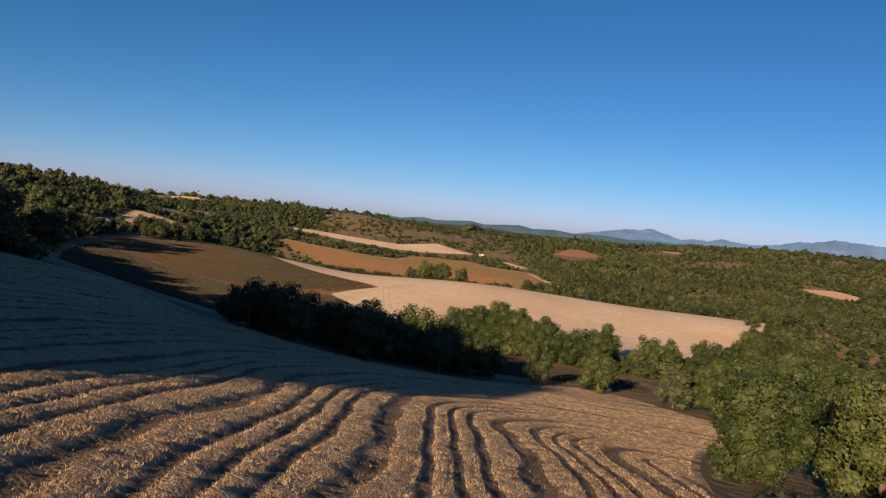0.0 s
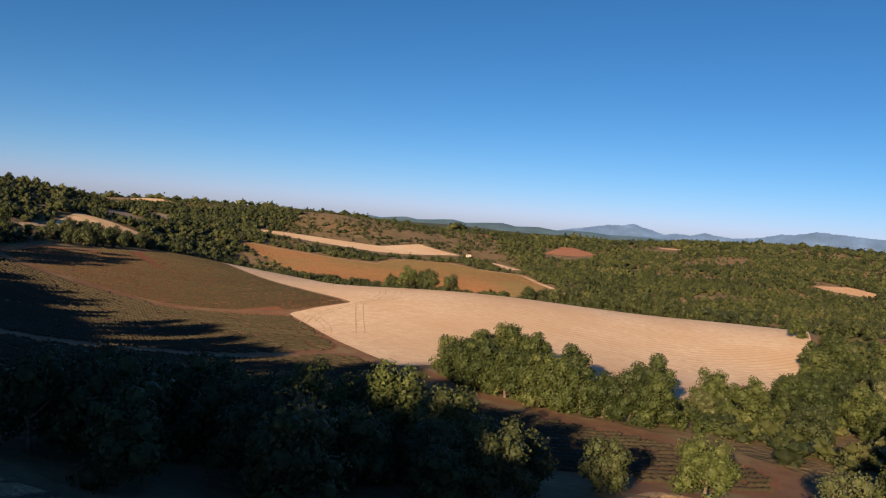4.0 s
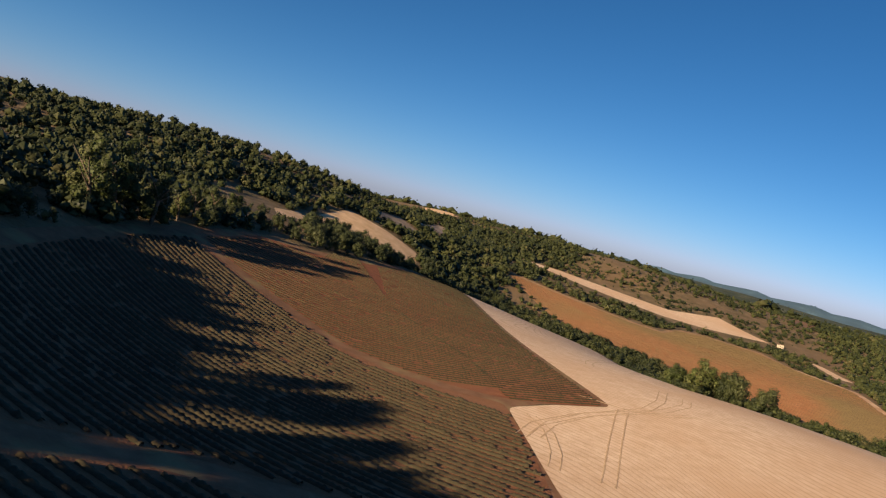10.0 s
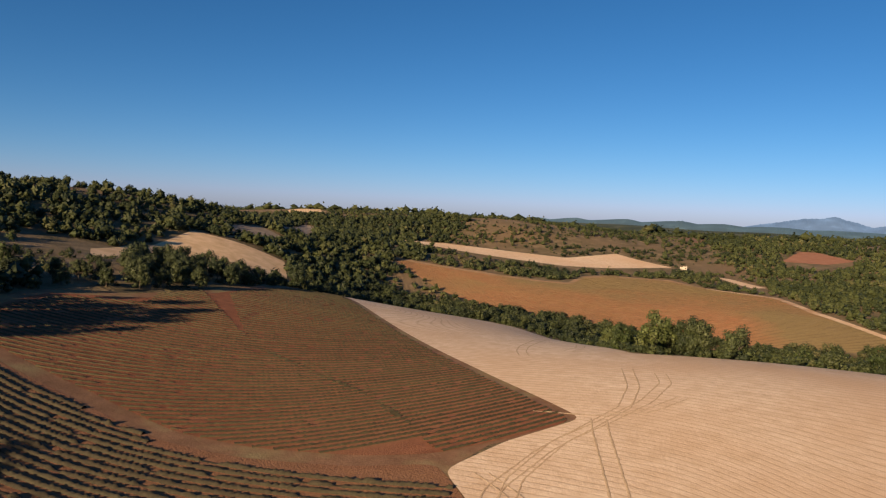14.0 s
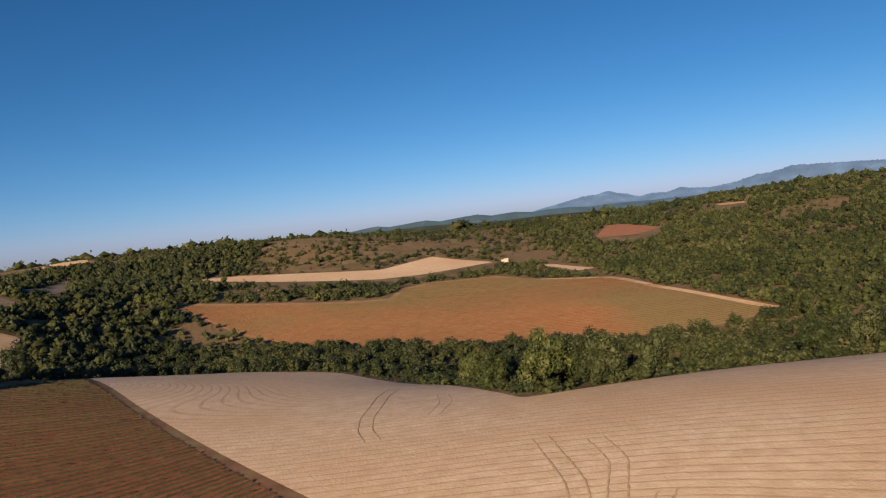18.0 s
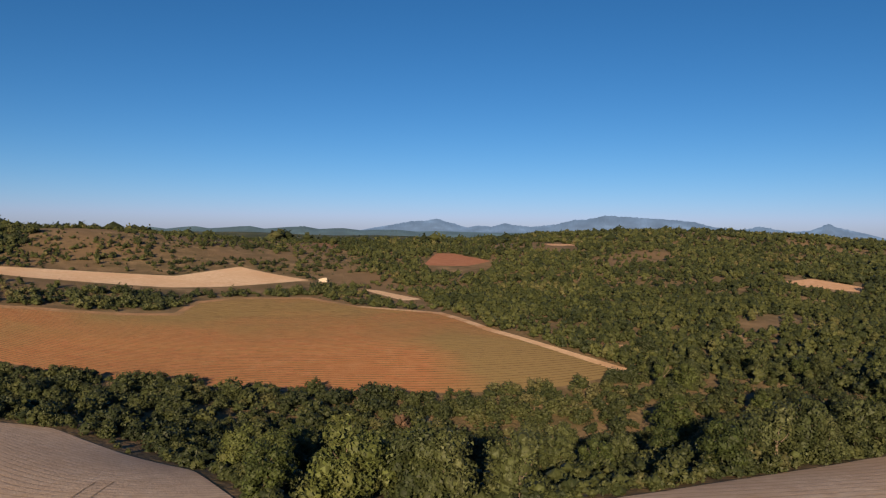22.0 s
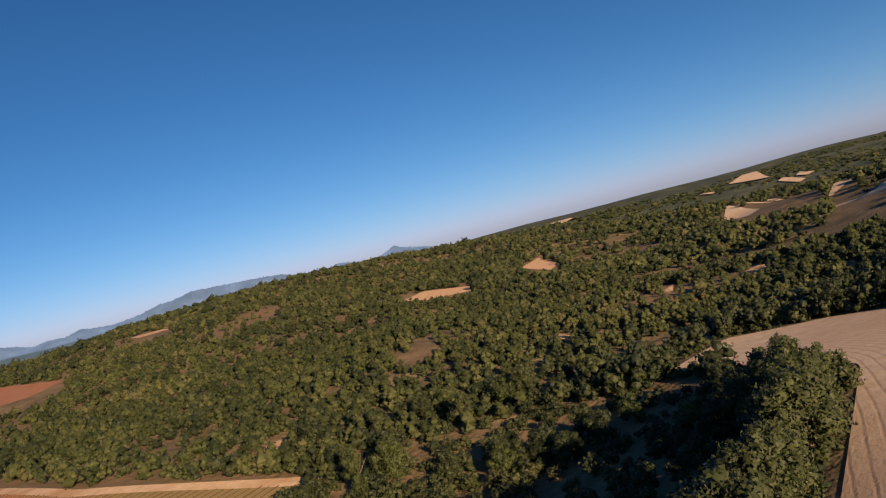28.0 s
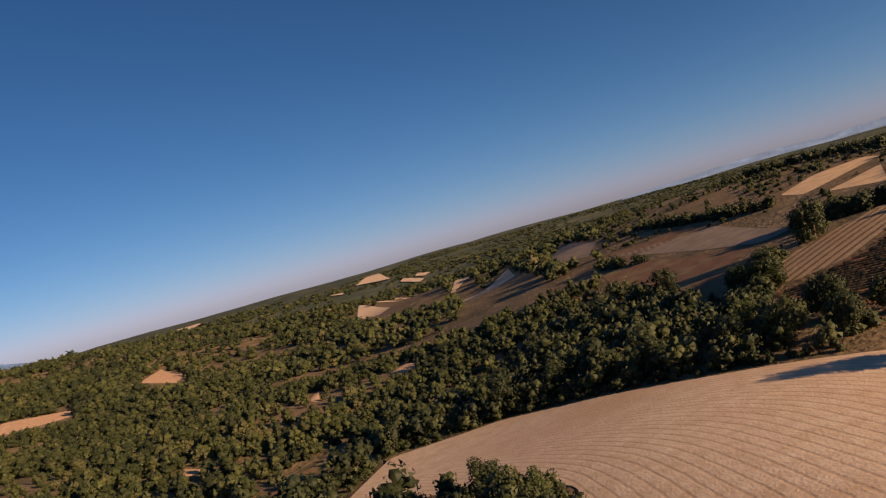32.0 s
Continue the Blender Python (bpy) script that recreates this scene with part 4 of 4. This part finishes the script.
def scatter(name, n, box, keep, size, leaves, leaf, seed, label, variants=5, tall=1.0, material=None, lumps=None):
    """Many bushes in one object, each a clump of leaf cards, where keep(x, y) allows."""
    g = np.random.default_rng(seed)
    temps = [crown_arrays(seed * 10 + k, 1.0, 1.5 * tall, lumps or (16 if leaves > 150 else 6 if leaves > 30 else 3), leaves, leaf, 0.1, coarse=leaves <= 60) for k in range(variants)]
    x, y = g.uniform(box[0], box[1], n), g.uniform(box[2], box[3], n)
    ok = keep(x, y, g)
    for key, poly in FIELDS.items():
        hit, dist, _, _ = inside(poly, x, y)
        ok &= ~hit & (dist > (0.5 if leaves > 100 else 1.2))
        dx, dy = np.mean([p[0] for p in poly]), np.mean([p[1] for p in poly])
        if math.hypot(dx, dy - 280) > 170 and key != "meadow_hollow":
            vx, vy = (-10, 125) if dx < -90 else (20, 270)
            ux, uy = (vx - dx) / math.hypot(vx - dx, vy - dy), (vy - dy) / math.hypot(vx - dx, vy - dy)
            away = math.hypot(dx, dy - 280)
            for reach in np.arange(4, 30 + 0.15 * away if key[:6] in ("yellow", "slope_") else OPEN.get(key, 14), 7):
                ok &= ~inside(poly, x - ux * reach, y - uy * reach)[0]
    x, y = x[ok], y[ok]
    s = g.uniform(size[0], size[1], len(x)) * g.uniform(0.7, 1.1, len(x))
    z = ground_z(x, y) - 0.1 * s
    a = g.uniform(0, 2 * np.pi, len(x))
    which = g.integers(variants, size=len(x))
    tone = g.random(len(x))
    VV, NN, TT = [], [], []
    for k, (v, f, nr) in enumerate(temps):
        m = which == k
        ca, sa, sk = np.cos(a[m])[:, None], np.sin(a[m])[:, None], s[m][:, None]
        V = np.stack([(v[:, 0] * ca - v[:, 1] * sa) * sk + x[m][:, None], (v[:, 0] * sa + v[:, 1] * ca) * sk + y[m][:, None], v[:, 2] * sk + z[m][:, None]], -1)
        N = np.stack([nr[:, 0] * ca - nr[:, 1] * sa, nr[:, 0] * sa + nr[:, 1] * ca, np.broadcast_to(nr[:, 2], V.shape[:2])], -1)
        VV.append(V.reshape(-1, 3))
        NN.append(N.reshape(-1, 3))
        TT.append(np.repeat(tone[m], len(v)))
    VV = np.concatenate(VV)
    ob = new(name, leafy(name, VV, np.arange(len(VV)).reshape(-1, 3), np.concatenate(NN), np.concatenate(TT), material or WOODS))
    return tagged(ob, label, "woods", kind="stuff")


def patchy(x, y, g, scale, cut):
    n = np.sin(x / scale + 1.7 * np.sin(y / scale * 0.7)) + np.sin(y / scale * 1.3 + 1.1 * np.sin(x / scale * 0.6 + 2))
    return n * 0.5 + g.normal(0, 0.35, len(x)) > cut


scatter("forest_near", 8200, (60, 260, 300, 520), lambda x, y, g: (y > 374 - 0.5 * (x - 78)) & patchy(x, y, g, 13, -0.5), (0.6, 1.9), 56, 0.2, 31, "dense olive green scrub oak forest on the slope", 6, 1.3)
scatter("forest_slope", 7400, (60, 400, 420, 720), lambda x, y, g: ((y > 520) | (x > 260)) & patchy(x, y, g, 19, -0.55), (0.7, 2.2), 34, 0.25, 41, "olive green scrub forest on the slope", 5, 1.25)
scatter("forest_middle", 6600, (60, 700, 600, 1050), lambda x, y, g: ((y > 720) | (x > 400)) & patchy(x, y, g, 40, -0.8), (1.2, 2.8), 18, 0.34, 32, "green forest on the far slope", 5, 1.1)
scatter("forest_valley", 5200, (112, 330, 258, 420), lambda x, y, g: (y < 374 - 0.5 * (x - 78)) & patchy(x, y, g, 20, -0.7) & ((y > 272 + 0.12 * (x - 112)) | (x > 300)), (0.9, 2.5), 70, 0.2, 43, "dark green oak woods in the valley", tall=1.4, material=SHADED_WOODS)
scatter("hill_scrub", 2600, (130, 420, 150, 300), lambda x, y, g: patchy(x, y, g, 14, -0.05), (0.5, 1.5), 30, 0.26, 44, "dark bushes on the shaded hill", material=SHADED_WOODS)
scatter("forest_east", 4200, (300, 720, 300, 620), lambda x, y, g: patchy(x, y, g, 40, -0.7), (1.5, 3.2), 22, 0.32, 33, "dark green forest in the valley", 5, 1.1)
scatter("scrub_north", 8200, (-240, 140, 400, 800), lambda x, y, g: patchy(x, y, g, 15, -0.4), (0.45, 1.7), 24, 0.26, 34, "scattered scrub bushes on the dry hill")
scatter("field_scrub", 800, (-110, 45, 478, 545), lambda x, y, g: patchy(x, y, g, 9, -0.4), (0.7, 2.3), 80, 0.18, 46, "green scrub between the far fields")
scatter("forest_west", 8200, (-330, -100, 120, 660), lambda x, y, g: patchy(x, y, g, 30, -0.7), (1.0, 2.7), 36, 0.27, 35, "dark wooded hill above the fields", tall=1.2, material=SHADED_WOODS)
scatter("gully_oaks", 1500, (-120, 124, 284, 450), lambda x, y, g: (y < 398 - 0.2 * x) & (y > 286) & ~((x > 100) & (y > 328) & (y < 348)) & ~((x > 30) & (x < 100) & (np.abs(y - 334) < 7)), (1.0, 2.1), 240, 0.14, 45, "small oaks crowding the wooded gully", material=SHADED_WOODS)
scatter("gully_bushes", 3300, (-120, 124, 282, 450), lambda x, y, g: (y < 404 - 0.2 * x) & (y > 282) & ~((x > 40) & (x < 95) & (np.abs(y - 333) < 5)), (0.6, 1.4), 50, 0.22, 42, "bushes under the gully trees", material=SHADED_WOODS)
scatter("forest_far", 6400, (-900, 1500, 760, 2300), lambda x, y, g: patchy(x, y, g, 90, -0.5), (3.0, 6.5), 8, 0.36, 36, "far woods on the low hills", 3, 0.7, lumps=2)
scatter("forest_far_east", 6400, (640, 2400, -300, 900), lambda x, y, g: patchy(x, y, g, 70, -0.3), (2.5, 5.5), 8, 0.36, 37, "far woods in the eastern plain", 3, 0.55, lumps=2)
scatter("verge_scrub", 2900, (40, 190, 60, 262), lambda x, y, g: (y < 140 + 1.6 * (x - 30)) & patchy(x, y, g, 12, -0.8) & (np.hypot(x, y) > 85), (1.0, 2.2), 56, 0.2, 38, "low green bushes below the field")
scatter("verge_bushes", 150, (12, 62, 20, 118), lambda x, y, g: np.hypot(x, y) < 105, (0.6, 1.3), 400, 0.1, 39, "low leafy bushes at the stubble edge", material=SHADED_WOODS)
scatter("shade_bushes", 760, (-70, 24, 62, 108), lambda x, y, g: (x > -27) | (y < 86), (1.0, 2.3), 240, 0.13, 40, "dark bushes between the shaded fields", material=SHADED_WOODS)
FIELDS.pop("gully_floor")
FIELDS.pop("meadow_hollow")
scatter("gully_floor_bushes", 420, (36, 92, 306, 344), lambda x, y, g: np.abs(y - 329 + 0.1 * (x - 60)) > 1.6, (0.6, 1.6), 220, 0.16, 51, "low bushes on the shaded gully floor", material=SHADED_WOODS)
scatter("hollow_bushes", 150, (-150, -97, 268, 336), lambda x, y, g: y < 300 + 0.4 * (-97 - x), (0.5, 1.3), 90, 0.2, 52, "bushes in the hollow below the meadow", material=SHADED_WOODS)
CREST = [(371, 240), (368, 225), (360, 209), (345, 202), (328, 198), (310, 192)]
HILL_HEDGES = [CREST, [(278, 297), (258, 288), (247, 281), (234, 273), (222, 268)], [(334, 281), (310, 272), (288, 262), (266, 249)], [(216, 253), (207, 244), (203, 236)], [(160, 276), (170, 273), (177, 270), (190, 266)], [(398, 300), (404, 292), (408, 284)]]
for line in HILL_HEDGES:
    lx, ly = np.array(line, float).T
    tall = 1.5 if line[0][0] > 360 else 1.2

    def along(x, y, g, lx=lx, ly=ly):
        near = np.full(len(x), 1e9)
        for q in np.linspace(0, len(lx) - 1, 60):
            k = min(int(q), len(lx) - 2)
            near = np.minimum(near, np.hypot(x - lx[k] - (lx[k + 1] - lx[k]) * (q - k), y - ly[k] - (ly[k + 1] - ly[k]) * (q - k)))
        return near < 2.6

    scatter("hill_hedge", 900, (min(lx) - 3, max(lx) + 3, min(ly) - 3, max(ly) + 3), along, (0.8, 2.0), 70, 0.22, 60 + int(lx[0]), "hedge of dark bushes on the shaded hill", 3, tall, SHADED_WOODS)
WHEAT_EDGE = soften(WHEAT)
scatter("gully_upper_oaks", 1050, (-100, 84, 338, 440), lambda x, y, g: (y < 398 - 0.2 * x) & (y > 340), (1.2, 2.4), 240, 0.14, 49, "oaks crowding the bank below the orange field", material=SHADED_WOODS)
scatter("edge_bushes", 9000, (-22, 152, 276, 346), lambda x, y, g: inside(WHEAT_EDGE, x, y)[1] < 3.0, (0.4, 1.1), 50, 0.22, 48, "low bushes along the edge of the wheat field", material=SHADED_WOODS)
HEDGE_BAND = [(2, 163), (7, 152), (17, 146), (30, 140.5), (40, 140), (50, 148), (58, 156), (50, 163), (38, 160), (28, 164), (24, 175), (15, 181), (8, 177)]
scatter("hedge_bushes", 900, (0, 60, 138, 184), lambda x, y, g: inside(HEDGE_BAND, x, y)[0] & (g.random(len(x)) < 0.75), (0.7, 1.6), 300, 0.12, 47, "dense leafy bushes of the hedge", material=LEAF)


# ---- straw tufts on the near stubble ----
g = np.random.default_rng(12)
tx, ty = g.uniform(-24, 34, 620000), 6 + 84 * g.random(620000) ** 1.6
hit, dist, _, _ = inside(FIELDS["stubble_field"], tx, ty)
band = np.abs((straw_phase(tx, ty) % 1.0) - 0.5)
stand = hit & ((band < 0.31) | (g.random(len(tx)) < 0.12)) & (dist > 0.6)
tx, ty, band = tx[stand], ty[stand], band[stand]
tz, ta, ts = ground_z(tx, ty) + 0.04 + 0.12 * (1 - smooth(0.27, 0.36, band)), g.uniform(0, np.pi, len(tx)), g.uniform(0.007, 0.015, len(tx))
lx, ly = g.normal(0, 0.06, len(tx)), g.normal(0, 0.06, len(tx))
ca, sa, up = np.cos(ta) * ts, np.sin(ta) * ts, g.uniform(0.04, 0.12, len(tx))
V = np.stack([np.stack([tx - ca, ty - sa, tz - 0.03], 1), np.stack([tx + ca, ty + sa, tz - 0.03], 1), np.stack([tx + lx, ty + ly, tz + up], 1)], 1)
TUFT = mat("straw_tuft", [(0.3, (0.32, 0.21, 0.115)), (0.7, (0.54, 0.38, 0.225))], 1.5, bump=0, island=0.4)
tagged(new("straw_tufts", mesh_of("straw_tufts", V.reshape(-1, 3), np.arange(len(tx) * 3).reshape(-1, 3), TUFT, True)), "dry cut straw stems on the stubble", "straw", kind="stuff")


# ---- ruts and paths ----
def ribbon(name, points, width, material, label, lift, category):
    """A narrow worn strip along a line of points."""
    p = np.array(points, float)
    s = np.concatenate([[0], np.cumsum(np.hypot(*np.diff(p, axis=0).T))])
    q = np.arange(0, s[-1], 0.5)
    x, y = np.interp(q, s, p[:, 0]), np.interp(q, s, p[:, 1])
    for _ in range(6):
        x[1:-1], y[1:-1] = (x[:-2] + 2 * x[1:-1] + x[2:]) / 4, (y[:-2] + 2 * y[1:-1] + y[2:]) / 4
    tx, ty = np.gradient(x), np.gradient(y)
    n = np.stack([-ty, tx], 1) / np.hypot(tx, ty)[:, None]
    wob = np.random.default_rng(7).normal(0, 0.04, (len(x), 3))
    V = []
    for k, side in enumerate((-0.5, 0.0, 0.5)):
        px, py = x + n[:, 0] * (side * width + wob[:, k]), y + n[:, 1] * (side * width + wob[:, k])
        V.append(np.stack([px, py, ground_z(px, py) + lift - 0.03 * (k != 1)], 1))
    ob = new(name, mesh_of(name, np.stack(V, 1).reshape(-1, 3), lattice(len(x), 3), material))
    return tagged(ob, label, category, kind="structure")


TRACKS = (
    ([(-17, 232), (-16.7, 226.7), (-15.3, 212), (-14.2, 202), (-13.6, 196)], 1.8, 0.3),
    ([(-27, 308), (-28.6, 298), (-29.3, 288.7), (-30.2, 281), (-30.2, 274.6), (-29, 268)], 1.7, 0.28),
    ([(-12.6, 259), (-12.2, 247), (-13.8, 237), (-17.4, 230.3), (-22.5, 221), (-26.4, 210.7), (-26.6, 203)], 1.6, 0.26),
    ([(-8, 256), (-7.7, 250), (-11, 240), (-16, 231.5), (-21, 224), (-24.8, 213), (-25.1, 205)], 1.6, 0.24),
    ([(-24, 234), (-17, 233), (-11, 236), (-6, 243)], 1.5, 0.22),
    ([(-28, 214), (-24, 209), (-21, 201), (-20, 195)], 1.5, 0.22),
    ([(-22, 277), (-20, 285), (-20, 294)], 1.6, 0.22),
)
for line, gap, wide in TRACKS:
    for off in (0.0, gap):
        ribbon("wheel_rut", [(x + off, y) for x, y in line], wide * 0.85, RUT, "worn wheel rut across the stubble", 0.115, "rut")


# ---- small ruin at the end of the pale field ----
ruin = tagged(new("stone_ruin"), "small pale stone ruin of two broken walls", "ruin")
ruin.matrix_basis = pose(31, 561, float(ground_z(31, 561)) - 0.1)
STONE = mat("pale_stone", [(0.3, (0.36, 0.30, 0.23)), (0.7, (0.58, 0.50, 0.40))], 1.2, bump=0.8, bump_scale=4)
for x0, y0, x1, y1 in ((-1.8, 0, 1.8, 0.5), (1.4, 0.5, 1.8, 3.0)):
    bm = bmesh.new()
    bmesh.ops.create_cube(bm, size=1.0)
    bmesh.ops.subdivide_edges(bm, edges=bm.edges[:], cuts=3, use_grid_fill=True)
    gr = random.Random(3)
    for v in bm.verts:
        v.co = ((x0 + x1) / 2 + v.co.x * (x1 - x0) + gr.uniform(-0.08, 0.08), (y0 + y1) / 2 + v.co.y * (y1 - y0) + gr.uniform(-0.08, 0.08), (v.co.z + 0.5) * (1.7 + gr.uniform(-0.6, 0.5)))
    me = bpy.data.meshes.new("wall")
    bm.to_mesh(me)
    bm.free()
    me.materials.append(STONE)
    new("wall", me).parent = ruin


# ---- far mountains ----
def mountain(name, profile, distance, colour, label, rock):
    """A far range as a ridge with two slopes: bearing and rise in degrees along its crest."""
    m = bpy.data.materials.new(name)
    m.use_nodes = True
    nt = m.node_tree
    pb = nt.nodes["Principled BSDF"]
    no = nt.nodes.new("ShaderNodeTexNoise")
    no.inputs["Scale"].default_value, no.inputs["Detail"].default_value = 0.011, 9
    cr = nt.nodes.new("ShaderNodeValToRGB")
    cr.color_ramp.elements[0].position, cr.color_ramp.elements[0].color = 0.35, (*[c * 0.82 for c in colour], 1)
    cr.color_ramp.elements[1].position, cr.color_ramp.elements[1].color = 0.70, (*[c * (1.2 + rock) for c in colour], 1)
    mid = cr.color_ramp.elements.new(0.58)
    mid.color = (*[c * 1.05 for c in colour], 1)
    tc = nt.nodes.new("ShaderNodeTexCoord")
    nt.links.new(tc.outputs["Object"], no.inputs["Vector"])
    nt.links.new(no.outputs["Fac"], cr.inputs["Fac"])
    # Distance haze is put into the emitted colour; the slopes glow instead of being sunlit.
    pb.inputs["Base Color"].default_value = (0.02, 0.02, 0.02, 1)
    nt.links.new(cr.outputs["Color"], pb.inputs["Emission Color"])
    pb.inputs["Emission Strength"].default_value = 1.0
    gg = np.random.default_rng(len(name))
    b0, e0 = [p[0] for p in profile], [p[1] for p in profile]
    be = np.arange(b0[0], b0[-1] + 0.01, 0.1)
    el_ = np.interp(be, b0, e0) + 0.02 * gg.normal(0, 1, len(be)) * (np.interp(be, b0, e0) > 0.1)
    V = []
    for b_, e_ in zip(be, el_):
        for dist_, part_ in ((distance - 300, 0.0), (distance - 90, 0.6), (distance, 1.0), (distance + 150, 0.0)):
            zz = -40 + (46 + math.tan(radians(max(e_, -0.3))) * distance) * part_ * (1 + 0.05 * gg.normal() * (0 < part_ < 1))
            V.append((math.sin(radians(b_)) * dist_, 150 + math.cos(radians(b_)) * dist_, zz))
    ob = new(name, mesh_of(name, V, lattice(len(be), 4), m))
    return tagged(ob, label, "mountain", kind="structure")


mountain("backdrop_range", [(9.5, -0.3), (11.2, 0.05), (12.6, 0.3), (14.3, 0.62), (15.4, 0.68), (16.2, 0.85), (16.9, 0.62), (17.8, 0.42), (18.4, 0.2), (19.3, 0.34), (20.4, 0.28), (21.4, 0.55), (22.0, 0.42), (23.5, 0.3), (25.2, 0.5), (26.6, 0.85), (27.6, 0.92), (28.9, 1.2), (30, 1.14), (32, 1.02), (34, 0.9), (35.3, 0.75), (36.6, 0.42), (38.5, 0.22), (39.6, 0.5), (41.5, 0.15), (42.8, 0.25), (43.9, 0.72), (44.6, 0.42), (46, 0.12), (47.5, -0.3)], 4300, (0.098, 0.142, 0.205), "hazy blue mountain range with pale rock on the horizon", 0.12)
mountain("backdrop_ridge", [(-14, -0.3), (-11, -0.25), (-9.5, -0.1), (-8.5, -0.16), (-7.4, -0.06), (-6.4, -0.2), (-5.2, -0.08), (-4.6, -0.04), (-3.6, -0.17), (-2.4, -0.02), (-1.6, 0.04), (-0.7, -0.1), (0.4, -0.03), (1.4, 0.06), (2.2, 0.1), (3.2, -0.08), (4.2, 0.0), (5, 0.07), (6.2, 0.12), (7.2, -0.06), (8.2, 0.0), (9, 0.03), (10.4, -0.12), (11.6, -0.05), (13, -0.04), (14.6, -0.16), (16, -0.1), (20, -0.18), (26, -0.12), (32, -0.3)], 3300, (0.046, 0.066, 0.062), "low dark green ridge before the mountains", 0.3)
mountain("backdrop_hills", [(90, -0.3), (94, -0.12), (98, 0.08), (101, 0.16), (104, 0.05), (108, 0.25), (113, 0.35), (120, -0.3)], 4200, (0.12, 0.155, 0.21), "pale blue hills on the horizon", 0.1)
